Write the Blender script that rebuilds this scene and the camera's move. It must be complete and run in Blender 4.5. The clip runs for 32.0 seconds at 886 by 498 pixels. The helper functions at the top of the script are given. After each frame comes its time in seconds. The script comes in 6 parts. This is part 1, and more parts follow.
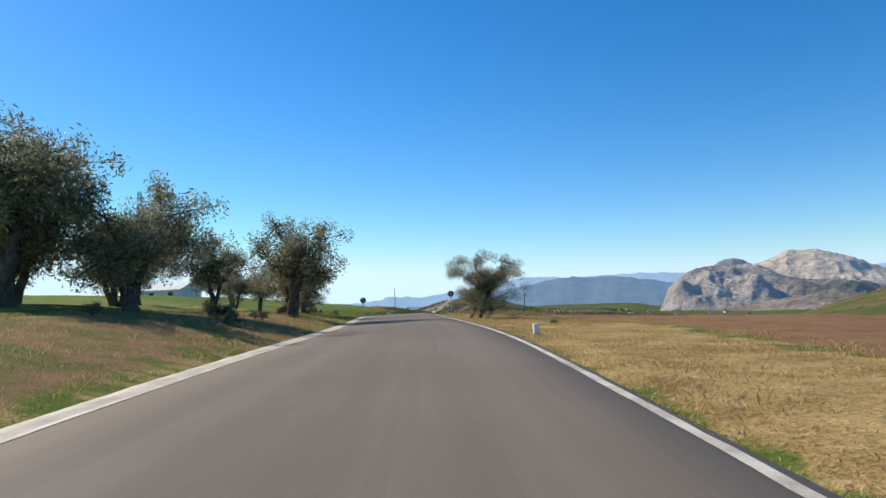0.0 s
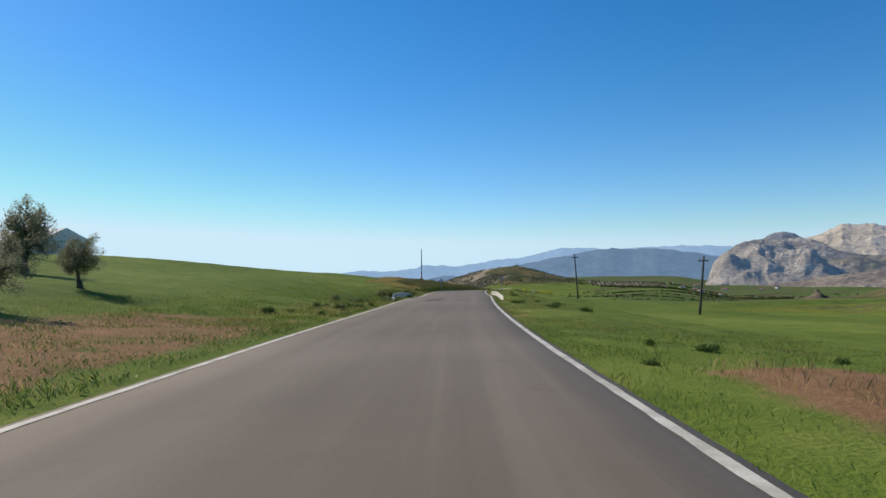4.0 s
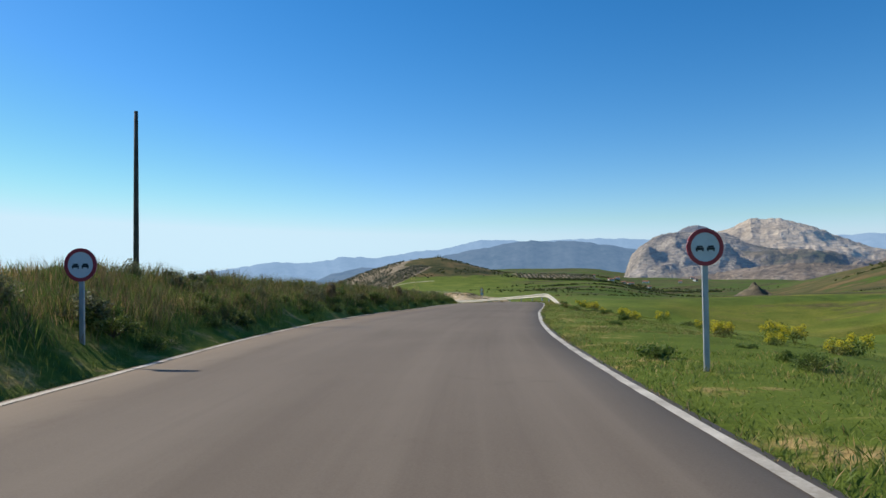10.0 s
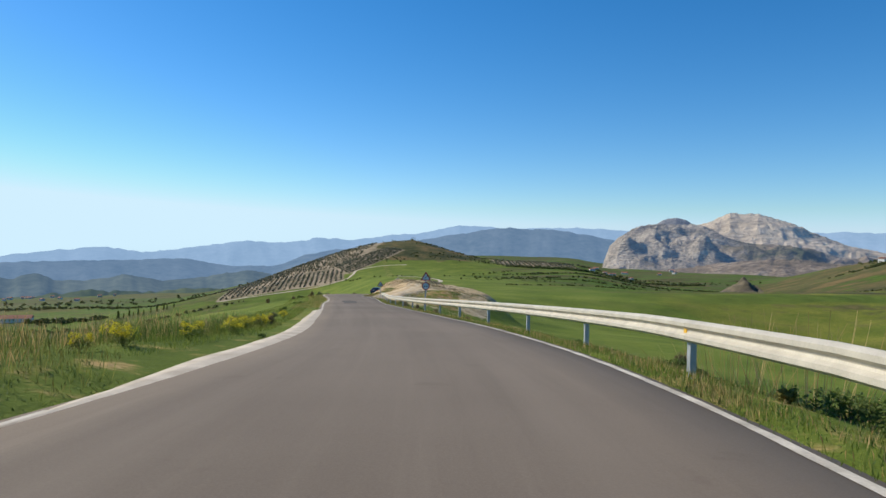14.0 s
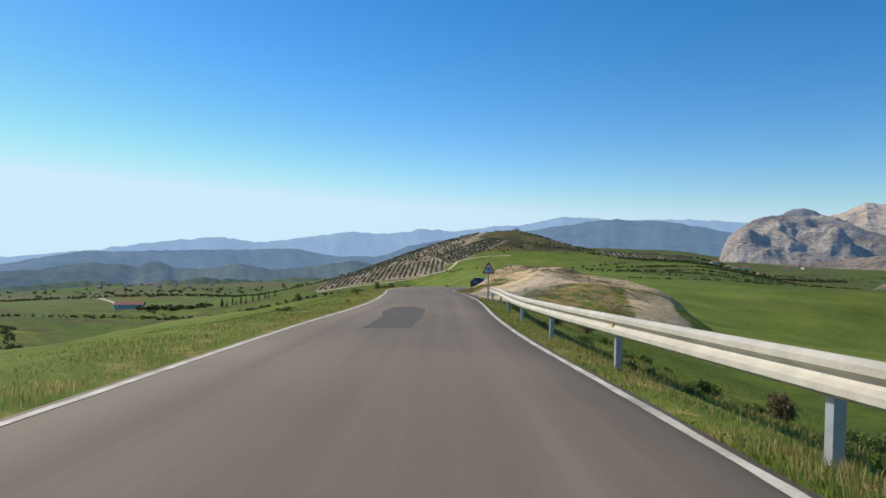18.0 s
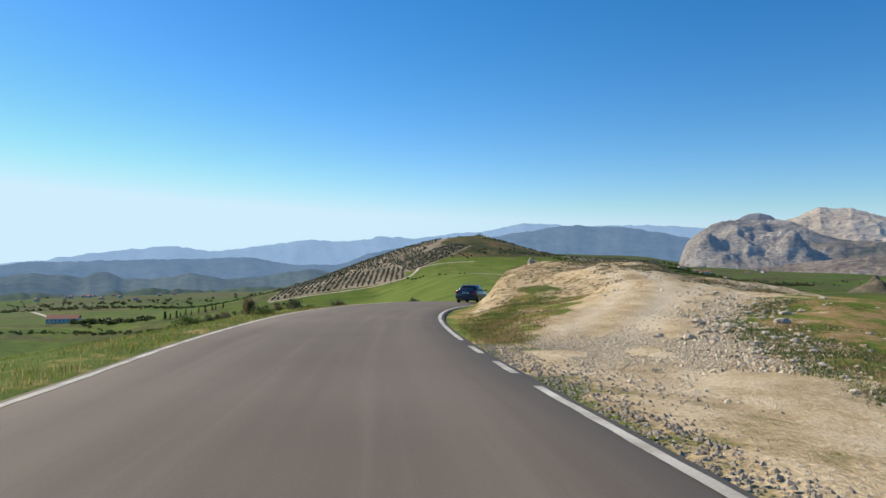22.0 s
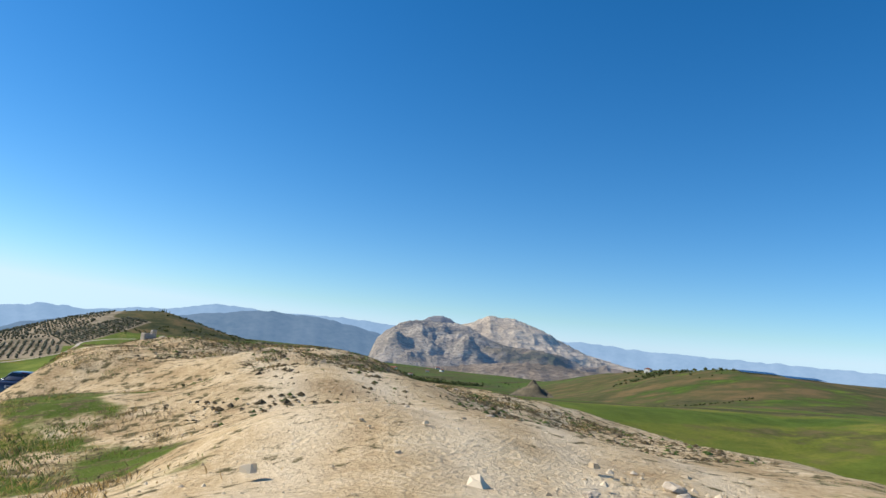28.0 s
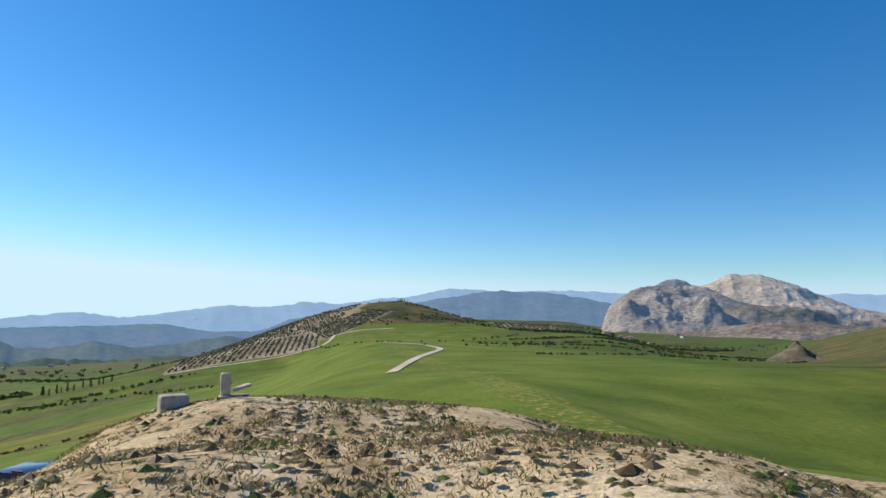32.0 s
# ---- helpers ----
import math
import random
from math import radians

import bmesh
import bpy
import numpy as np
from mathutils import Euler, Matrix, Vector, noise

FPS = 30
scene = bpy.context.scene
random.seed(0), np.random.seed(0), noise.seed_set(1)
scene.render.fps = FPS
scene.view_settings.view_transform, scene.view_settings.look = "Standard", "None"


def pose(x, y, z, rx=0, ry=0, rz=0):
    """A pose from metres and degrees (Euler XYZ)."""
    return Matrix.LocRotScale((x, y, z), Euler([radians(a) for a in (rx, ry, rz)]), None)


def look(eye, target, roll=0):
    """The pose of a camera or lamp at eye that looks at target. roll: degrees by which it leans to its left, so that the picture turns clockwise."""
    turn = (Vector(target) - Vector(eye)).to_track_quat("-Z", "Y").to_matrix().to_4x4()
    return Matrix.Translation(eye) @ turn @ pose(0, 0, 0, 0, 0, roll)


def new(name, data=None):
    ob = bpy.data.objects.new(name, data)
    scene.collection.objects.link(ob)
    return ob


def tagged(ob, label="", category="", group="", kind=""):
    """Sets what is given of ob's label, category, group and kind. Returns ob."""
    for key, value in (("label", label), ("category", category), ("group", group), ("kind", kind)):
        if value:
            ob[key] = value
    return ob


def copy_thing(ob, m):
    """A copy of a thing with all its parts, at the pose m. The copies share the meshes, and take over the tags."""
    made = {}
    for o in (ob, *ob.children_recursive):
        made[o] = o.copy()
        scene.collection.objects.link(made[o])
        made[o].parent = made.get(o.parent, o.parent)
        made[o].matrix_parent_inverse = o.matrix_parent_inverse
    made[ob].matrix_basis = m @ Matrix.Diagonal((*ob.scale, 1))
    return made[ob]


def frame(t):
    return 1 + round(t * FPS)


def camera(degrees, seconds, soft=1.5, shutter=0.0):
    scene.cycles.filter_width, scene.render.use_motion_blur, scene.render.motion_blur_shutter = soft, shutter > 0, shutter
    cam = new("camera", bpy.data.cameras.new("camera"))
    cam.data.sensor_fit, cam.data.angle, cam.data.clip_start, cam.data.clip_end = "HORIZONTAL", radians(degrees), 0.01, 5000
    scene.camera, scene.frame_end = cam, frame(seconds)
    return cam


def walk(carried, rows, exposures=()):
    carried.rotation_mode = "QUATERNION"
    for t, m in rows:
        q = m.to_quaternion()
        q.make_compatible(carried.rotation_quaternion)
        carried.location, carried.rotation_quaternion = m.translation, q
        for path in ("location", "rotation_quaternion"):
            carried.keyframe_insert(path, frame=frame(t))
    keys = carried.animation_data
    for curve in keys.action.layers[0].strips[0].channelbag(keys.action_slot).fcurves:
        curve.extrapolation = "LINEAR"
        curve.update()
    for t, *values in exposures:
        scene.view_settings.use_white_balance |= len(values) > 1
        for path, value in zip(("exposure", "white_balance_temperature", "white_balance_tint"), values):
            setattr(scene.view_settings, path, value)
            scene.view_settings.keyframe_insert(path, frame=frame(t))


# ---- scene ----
cam = camera(66.3, 32.0, soft=1.5)

# seconds, place, yaw, pitch, roll
PATH = [
    (0.0, 0.00, 0.00, 0.00, -1.48, 4.32, 2.31),
    (1.0, 0.13, 16.59, 0.27, 0.87, 2.93, 1.79),
    (1.5, -0.03, 24.77, 0.28, 1.69, 2.33, 1.11),
    (2.0, -0.32, 33.04, 0.26, 2.69, 2.43, 0.07),
    (3.0, -0.97, 49.64, 0.16, 2.10, 2.29, 1.48),
    (3.5, -1.24, 57.80, 0.09, 1.89, 2.05, 1.15),
    (5.5, -1.68, 89.13, -0.40, 0.03, 1.38, 2.31),
    (6.0, -1.64, 97.07, -0.54, -0.22, 1.88, 2.13),
    (6.5, -1.59, 105.03, -0.65, -0.30, 1.96, 1.33),
    (7.0, -1.52, 112.91, -0.76, -0.41, 2.34, 1.13),
    (7.5, -1.42, 120.77, -0.90, -0.73, 0.45, 0.25),
    (8.0, -1.27, 128.70, -1.03, -1.19, 2.37, 1.54),
    (8.5, -1.04, 136.67, -1.15, -1.73, 2.18, 0.73),
    (9.0, -0.72, 144.71, -1.28, -2.51, 1.20, 0.92),
    (9.5, -0.30, 152.57, -1.46, -3.37, 1.28, 1.37),
    (10.0, 0.29, 160.03, -1.66, -5.37, 1.01, 0.96),
    (10.5, 1.15, 167.22, -1.88, -7.96, 0.82, 0.68),
    (11.0, 2.31, 174.28, -2.14, -10.39, 0.44, -0.01),
    (11.5, 3.75, 181.34, -2.43, -12.31, 0.19, -0.27),
    (12.0, 5.41, 188.53, -2.75, -13.40, -0.10, -0.12),
    (12.5, 7.10, 195.69, -3.08, -12.95, 0.18, 1.21),
    (13.0, 8.64, 202.67, -3.38, -11.53, 0.38, 0.73),
    (13.5, 9.89, 209.18, -3.67, -9.94, 0.28, -0.27),
    (14.0, 10.78, 214.96, -3.94, -7.26, -0.25, -1.02),
    (14.5, 11.34, 220.15, -4.23, -4.70, -0.82, -2.61),
    (15.0, 11.68, 224.87, -4.52, -3.13, -1.08, -2.50),
    (15.5, 11.91, 229.72, -4.85, -1.95, -1.31, -2.18),
    (17.5, 12.19, 254.56, -6.59, 0.84, -1.49, -0.54),
    (18.0, 12.08, 261.24, -7.05, 1.36, -1.09, -1.28),
    (18.5, 11.91, 267.90, -7.51, 1.92, -1.33, 0.36),
    (19.0, 11.70, 274.48, -7.96, 2.03, -1.39, 1.43),
    (19.5, 11.48, 280.90, -8.37, 2.22, -0.80, 0.46),
    (20.0, 11.25, 287.11, -8.74, 2.32, -0.57, 0.19),
    (20.5, 11.05, 292.63, -9.05, 2.10, -0.37, -0.33),
    (21.0, 10.91, 296.99, -9.29, 1.65, -0.58, -0.80),
    (21.5, 10.86, 300.60, -9.48, 0.40, -0.39, -0.90),
    (22.0, 10.91, 303.86, -9.66, -1.99, -0.39, -0.83),
    (22.5, 11.12, 306.85, -9.82, -5.58, -0.47, -0.45),
    (23.0, 11.49, 309.62, -9.97, -9.62, -0.35, -1.50),
    (23.5, 11.95, 311.87, -10.10, -13.06, -0.72, -0.77),
    (24.0, 12.32, 313.31, -10.19, -16.09, -0.97, -0.17),
    (24.5, 12.63, 314.30, -10.26, -18.59, -1.34, 1.16),
    (25.0, 12.95, 315.20, -10.33, -20.20, -1.46, -0.61),
    (25.5, 13.30, 316.10, -10.39, -22.17, -1.25, -1.88),
    (26.0, 13.72, 317.06, -10.45, -24.47, -0.60, -3.12),
    (26.5, 14.30, 318.26, -10.49, -26.60, 2.05, -3.72),
    (28.5, 17.82, 325.28, -10.08, -26.40, 9.36, -6.44),
    (29.0, 18.54, 326.83, -9.91, -23.08, 8.92, -5.86),
    (29.5, 19.21, 328.56, -9.76, -19.19, 6.05, -4.31),
    (30.0, 19.92, 330.85, -9.64, -14.78, 4.05, -3.10),
    (30.5, 20.54, 333.54, -9.55, -10.95, 4.29, -2.35),
    (31.0, 21.05, 336.44, -9.47, -8.81, 4.18, -1.74),
    (31.5, 21.45, 339.05, -9.38, -8.19, 4.93, -0.58),
    (32.0, 21.72, 340.92, -9.30, -8.17, 5.21, -0.77),
]

walk(cam, [(t, pose(x, y, z, 90 + pitch, roll, yaw)) for t, x, y, z, yaw, pitch, roll in PATH],
     exposures=[(0.0, 0.26), (1.0, 0.1), (2.5, 0.03), (6.0, -0.04), (9.0, -0.02), (11.0, 0.06), (14.0, 0.06), (16.0, 0.02), (18.0, 0.0), (20.5, 0.0), (22.0, 0.04), (24.0, 0.1), (26.5, 0.12), (29.0, 0.14), (32.0, 0.08)])

# ---- light ----
SUN_AZ, SUN_EL = 57.0, 36.0      # degrees to the left of +y, and above the horizon
world = bpy.data.worlds.new("sky")
scene.world = world
world.use_nodes = True
wn = world.node_tree.nodes
sky = wn.new("ShaderNodeTexSky")
sky.sky_type = "NISHITA"
sky.sun_disc = False
sky.sun_elevation, sky.sun_rotation = radians(SUN_EL), radians(-SUN_AZ)
sky.altitude, sky.air_density, sky.dust_density, sky.ozone_density = 700, 1.0, 0.3, 2.4
wn["Background"].inputs["Strength"].default_value = 0.12
tint = wn.new("ShaderNodeMix")                  # clear, cold air
tint.data_type, tint.blend_type = "RGBA", "MULTIPLY"
tint.inputs[0].default_value, tint.inputs[7].default_value = 1.0, (0.86, 0.97, 1.08, 1)
world.node_tree.links.new(sky.outputs[0], tint.inputs[6])
vivid = wn.new("ShaderNodeHueSaturation")
vivid.inputs["Saturation"].default_value, vivid.inputs["Value"].default_value = 1.28, 1.0
world.node_tree.links.new(tint.outputs[2], vivid.inputs["Color"])
split, join = wn.new("ShaderNodeSeparateColor"), wn.new("ShaderNodeCombineColor")     # keep the air blue down to the horizon
world.node_tree.links.new(vivid.outputs[0], split.inputs[0])
level = wn.new("ShaderNodeMath")                 # thin haze levels the glow off towards the horizon
level.operation, level.inputs[1].default_value, level.inputs[2].default_value = "SMOOTH_MIN", 6.9, 2.0
world.node_tree.links.new(split.outputs[1], level.inputs[0])
world.node_tree.links.new(level.outputs[0], join.inputs[1])
for channel, op, share in ((0, "MINIMUM", 0.74), (2, "MAXIMUM", 1.16)):
    k, q = wn.new("ShaderNodeMath"), wn.new("ShaderNodeMath")
    k.operation, q.operation = "MULTIPLY", op
    k.inputs[1].default_value = share
    world.node_tree.links.new(level.outputs[0], k.inputs[0])
    world.node_tree.links.new(k.outputs[0], q.inputs[0])
    low = wn.new("ShaderNodeMath")
    low.operation, low.inputs[1].default_value = "MINIMUM", 7.8
    world.node_tree.links.new(split.outputs[channel], low.inputs[0])
    world.node_tree.links.new(low.outputs[0], q.inputs[1])
    world.node_tree.links.new(q.outputs[0], join.inputs[channel])
world.node_tree.links.new(join.outputs[0], wn["Background"].inputs[0])
sun_data = bpy.data.lights.new("sun", "SUN")
sun_data.energy, sun_data.angle, sun_data.color = 5.0, radians(0.55), (1.0, 0.92, 0.79)
sun = new("sun", sun_data)
sun.matrix_world = look((0, 0, 60), (math.sin(radians(SUN_AZ)) * 60, -math.cos(radians(SUN_AZ)) * 60, 60 - 60 * math.tan(radians(SUN_EL))))
scene.view_settings.exposure = 0.0


# ---- materials ----
def ramp(nt, fac, stops):
    r = nt.nodes.new("ShaderNodeValToRGB")
    e = r.color_ramp.elements
    while len(e) < len(stops):
        e.new(0.5)
    for k, (p, c) in zip(e, stops):
        k.position, k.color = p, (*c, 1)
    nt.links.new(fac, r.inputs[0])
    return r.outputs[0]


def nz(nt, vec, scale, detail=4.0, rough=0.55, out="Fac"):
    n = nt.nodes.new("ShaderNodeTexNoise")
    n.inputs["Scale"].default_value, n.inputs["Detail"].default_value, n.inputs["Roughness"].default_value = scale, detail, rough
    nt.links.new(vec, n.inputs["Vector"])
    return n.outputs[out]


def mixc(nt, fac, a, b, kind="MIX"):
    m = nt.nodes.new("ShaderNodeMix")
    m.data_type, m.blend_type = "RGBA", kind
    for v, s in ((fac, m.inputs[0]), (a, m.inputs[6]), (b, m.inputs[7])):
        if isinstance(v, (int, float)):
            s.default_value = v
        elif isinstance(v, tuple):
            s.default_value = (*v, 1)
        else:
            nt.links.new(v, s)
    return m.outputs[2]


def maths(nt, op, a, b=0.5):
    m = nt.nodes.new("ShaderNodeMath")
    m.operation = op
    for v, s in ((a, m.inputs[0]), (b, m.inputs[1])):
        if isinstance(v, (int, float)):
            s.default_value = v
        else:
            nt.links.new(v, s)
    return m.outputs[0]


def step(nt, v, lo, hi):
    m = nt.nodes.new("ShaderNodeMapRange")
    m.interpolation_type = "SMOOTHSTEP"
    nt.links.new(v, m.inputs[0])
    m.inputs[1].default_value, m.inputs[2].default_value = lo, hi
    return m.outputs[0]


def mat(name, color=(0.5, 0.5, 0.5), rough=0.8, metal=0.0):
    m = bpy.data.materials.new(name)
    m.use_nodes = True
    b = m.node_tree.nodes["Principled BSDF"]
    b.inputs["Base Color"].default_value = (*color, 1)
    b.inputs["Roughness"].default_value, b.inputs["Metallic"].default_value = rough, metal
    return m, m.node_tree, b


def where(nt):
    return nt.nodes.new("ShaderNodeNewGeometry").outputs["Position"]


def bump(nt, b, height, strength, dist):
    n = nt.nodes.new("ShaderNodeBump")
    n.inputs["Strength"].default_value, n.inputs["Distance"].default_value = strength, dist
    nt.links.new(height, n.inputs["Height"])
    nt.links.new(n.outputs[0], b.inputs["Normal"])


def worn(name, c1, c2, scale=6.0, rough=0.8, metal=0.0, fine=60.0, relief=0.15, dist=0.01, own=0.0):
    """A two-scale surface: broad stains between two colours, fine grain, relief; own: how far each object differs."""
    m, nt, b = mat(name, c1, rough, metal)
    co = nt.nodes.new("ShaderNodeTexCoord").outputs["Object"] if own >= 0 else where(nt)
    a = nz(nt, co, scale, 5)
    f = nz(nt, co, fine, 3)
    c = ramp(nt, maths(nt, "ADD", maths(nt, "MULTIPLY", a, 0.75), maths(nt, "MULTIPLY", f, 0.25)), [(0.35, c1), (0.65, c2)])
    if own > 0:
        r = nt.nodes.new("ShaderNodeObjectInfo").outputs["Random"]
        h = nt.nodes.new("ShaderNodeHueSaturation")
        nt.links.new(c, h.inputs["Color"])
        nt.links.new(maths(nt, "ADD", maths(nt, "MULTIPLY", r, own), 1 - own / 2), h.inputs["Value"])
        c = h.outputs[0]
    nt.links.new(c, b.inputs["Base Color"])
    if relief:
        bump(nt, b, f, relief, dist)
    return m


def attr(nt, name):
    a = nt.nodes.new("ShaderNodeAttribute")
    a.attribute_name = name
    return a


def asphalt_material():
    m, nt, b = mat("asphalt", rough=0.85)
    p = where(nt)
    big = nz(nt, p, 0.12, 4)
    grain = nz(nt, p, 55, 3, 0.7)
    c = ramp(nt, maths(nt, "ADD", maths(nt, "MULTIPLY", big, 0.6), maths(nt, "MULTIPLY", grain, 0.4)),
             [(0.3, (0.125, 0.097, 0.070)), (0.5, (0.168, 0.132, 0.096)), (0.7, (0.215, 0.172, 0.126))])
    lane = attr(nt, "lane").outputs["Fac"]           # metres across the road from its middle
    wheel = maths(nt, "ADD", step(nt, maths(nt, "ABSOLUTE", maths(nt, "SUBTRACT", maths(nt, "ABSOLUTE", lane), 1.35)), 0.45, 0.0), 0.0)
    c = mixc(nt, maths(nt, "MULTIPLY", wheel, 0.2), c, (0.24, 0.193, 0.143))
    st = step(nt, nz(nt, p, 0.9, 6, 0.65), 0.6, 0.72)
    c = mixc(nt, maths(nt, "MULTIPLY", st, 0.35), c, (0.12, 0.088, 0.062))
    mp = nt.nodes.new("ShaderNodeCombineXYZ")        # long streaks of traffic
    sp = nt.nodes.new("ShaderNodeSeparateXYZ")
    nt.links.new(p, sp.inputs[0])
    nt.links.new(maths(nt, "MULTIPLY", lane, 2.2), mp.inputs[0])
    nt.links.new(maths(nt, "MULTIPLY", sp.outputs[1], 0.05), mp.inputs[1])
    streak = nz(nt, mp.outputs[0], 1.0, 5, 0.6)
    c = mixc(nt, maths(nt, "MULTIPLY", step(nt, streak, 0.5, 0.7), 0.3), c, (0.118, 0.090, 0.064))
    c = mixc(nt, maths(nt, "MULTIPLY", step(nt, streak, 0.5, 0.3), 0.3), c, (0.24, 0.194, 0.144))
    nt.links.new(c, b.inputs["Base Color"])
    b.inputs["Specular IOR Level"].default_value = 0.2
    bump(nt, b, grain, 0.35, 0.006)
    return m


def ground_material():
    m, nt, b = mat("ground", rough=0.95)
    p = where(nt)
    z1, z2, z3 = nz(nt, p, 0.05, 5), nz(nt, p, 0.9, 5, 0.65), nz(nt, p, 14, 4, 0.7)
    grass = ramp(nt, maths(nt, "ADD", maths(nt, "MULTIPLY", z1, 0.45), maths(nt, "ADD", maths(nt, "MULTIPLY", z2, 0.35), maths(nt, "MULTIPLY", z3, 0.2))),
                 [(0.36, (0.068, 0.098, 0.014)), (0.5, (0.122, 0.163, 0.023)), (0.64, (0.205, 0.225, 0.045))])
    # distant plots of many crops
    v = nt.nodes.new("ShaderNodeTexVoronoi")
    v.inputs["Scale"].default_value = 0.0052
    nt.links.new(p, v.inputs["Vector"])
    sep = nt.nodes.new("ShaderNodeSeparateColor")
    nt.links.new(v.outputs["Color"], sep.inputs[0])
    plots = ramp(nt, sep.outputs[0], [(0.0, (0.07, 0.12, 0.02)), (0.3, (0.105, 0.17, 0.03)), (0.5, (0.13, 0.12, 0.05)), (0.62, (0.06, 0.075, 0.03)), (0.85, (0.095, 0.15, 0.025)), (1.0, (0.17, 0.13, 0.08))])
    plots = mixc(nt, 0.55, plots, mixc(nt, z2, (0.05, 0.07, 0.02), (0.12, 0.15, 0.05)))
    mask = attr(nt, "zones")
    s2 = nt.nodes.new("ShaderNodeSeparateColor")
    nt.links.new(mask.outputs["Color"], s2.inputs[0])
    tone = ramp(nt, sep.outputs[1], [(0.0, (0.55, 0.62, 0.55)), (0.25, (0.85, 0.9, 0.75)), (0.45, (1.0, 1.0, 1.0)), (0.62, (1.7, 1.0, 1.1)), (0.72, (1.1, 1.05, 0.9)), (1.0, (0.72, 0.8, 0.75))])
    c = mixc(nt, s2.outputs[2], mixc(nt, step(nt, attr(nt, "open").outputs["Fac"], 0.2, 0.8), grass, mixc(nt, 1.0, grass, tone, "MULTIPLY")), plots)
    # rough pasture between the fields, in long irregular patches
    mp = nt.nodes.new("ShaderNodeMapping")
    mp.inputs["Scale"].default_value, mp.inputs["Rotation"].default_value = (0.006, 0.017, 0.0), (0, 0, radians(24))
    nt.links.new(p, mp.inputs[0])
    patch = nz(nt, mp.outputs[0], 1.0, 7, 0.6)
    fine = nz(nt, p, 0.09, 6, 0.7)
    rough_land = ramp(nt, fine, [(0.36, (0.032, 0.040, 0.014)), (0.5, (0.075, 0.075, 0.028)), (0.62, (0.15, 0.115, 0.052))])
    c = mixc(nt, maths(nt, "MULTIPLY", step(nt, maths(nt, "ADD", patch, maths(nt, "MULTIPLY", maths(nt, "SUBTRACT", fine, 0.5), 0.35)), 0.49, 0.56), attr(nt, "pasture").outputs["Fac"]), c, rough_land)
    dark_green = ramp(nt, fine, [(0.38, (0.040, 0.075, 0.012)), (0.6, (0.095, 0.15, 0.022))])
    c = mixc(nt, maths(nt, "MULTIPLY", step(nt, patch, 0.49, 0.43), maths(nt, "MULTIPLY", attr(nt, "pasture").outputs["Fac"], 0.8)), c, dark_green)
    dry = ramp(nt, maths(nt, "ADD", maths(nt, "MULTIPLY", z2, 0.5), maths(nt, "MULTIPLY", z3, 0.5)),
               [(0.35, (0.13, 0.085, 0.03)), (0.48, (0.32, 0.205, 0.075)), (0.62, (0.50, 0.35, 0.15))])
    soil = ramp(nt, maths(nt, "ADD", maths(nt, "MULTIPLY", z2, 0.5), maths(nt, "MULTIPLY", z3, 0.5)),
                [(0.35, (0.16, 0.085, 0.04)), (0.5, (0.24, 0.13, 0.062)), (0.65, (0.31, 0.18, 0.09))])
    w = maths(nt, "ADD", maths(nt, "MULTIPLY", maths(nt, "SUBTRACT", z2, 0.5), 1.5), 0.0)
    c = mixc(nt, step(nt, maths(nt, "ADD", s2.outputs[0], w), 0.35, 0.65), c, dry)
    c = mixc(nt, step(nt, maths(nt, "ADD", s2.outputs[1], maths(nt, "MULTIPLY", w, 0.5)), 0.35, 0.65), c, soil)
    dirt = ramp(nt, maths(nt, "ADD", maths(nt, "MULTIPLY", z2, 0.55), maths(nt, "MULTIPLY", z3, 0.45)),
                [(0.36, (0.34, 0.225, 0.11)), (0.5, (0.54, 0.395, 0.22)), (0.62, (0.72, 0.575, 0.365))])
    c = mixc(nt, step(nt, maths(nt, "ADD", mask.outputs["Alpha"], maths(nt, "MULTIPLY", w, 0.8)), 0.3, 0.6), c, dirt)
    c = mixc(nt, maths(nt, "MULTIPLY", attr(nt, "rut").outputs["Fac"], 0.75), c, mixc(nt, z3, (0.62, 0.49, 0.32), (0.82, 0.70, 0.50)))
    z5 = nz(nt, p, 0.03, 7, 0.65)
    scrub = ramp(nt, z5, [(0.38, (0.04, 0.048, 0.018)), (0.5, (0.09, 0.085, 0.032)), (0.62, (0.165, 0.115, 0.05))])
    c = mixc(nt, step(nt, maths(nt, "ADD", attr(nt, "hill").outputs["Fac"], maths(nt, "SUBTRACT", z5, 0.5)), 0.35, 0.55), c, scrub)
    earth = ramp(nt, z5, [(0.4, (0.15, 0.125, 0.075)), (0.6, (0.33, 0.265, 0.175))])
    c = mixc(nt, step(nt, attr(nt, "grove").outputs["Fac"], 0.4, 0.6), c, earth)
    # low withered plants that cover the mound in patches
    z4 = nz(nt, p, 3.2, 6, 0.7)
    low = ramp(nt, z3, [(0.35, (0.07, 0.06, 0.025)), (0.55, (0.15, 0.12, 0.055)), (0.7, (0.24, 0.19, 0.09))])
    c = mixc(nt, maths(nt, "MULTIPLY", step(nt, maths(nt, "ADD", z4, maths(nt, "MULTIPLY", attr(nt, "mottle").outputs["Fac"], 0.10)), 0.60, 0.70), step(nt, attr(nt, "mottle").outputs["Fac"], 0.05, 0.3)), c, low)
    nt.links.new(c, b.inputs["Base Color"])
    b.inputs["Specular IOR Level"].default_value = 0.08
    bump(nt, b, maths(nt, "ADD", z3, maths(nt, "MULTIPLY", z2, 2.0)), 0.6, 0.08)
    return m


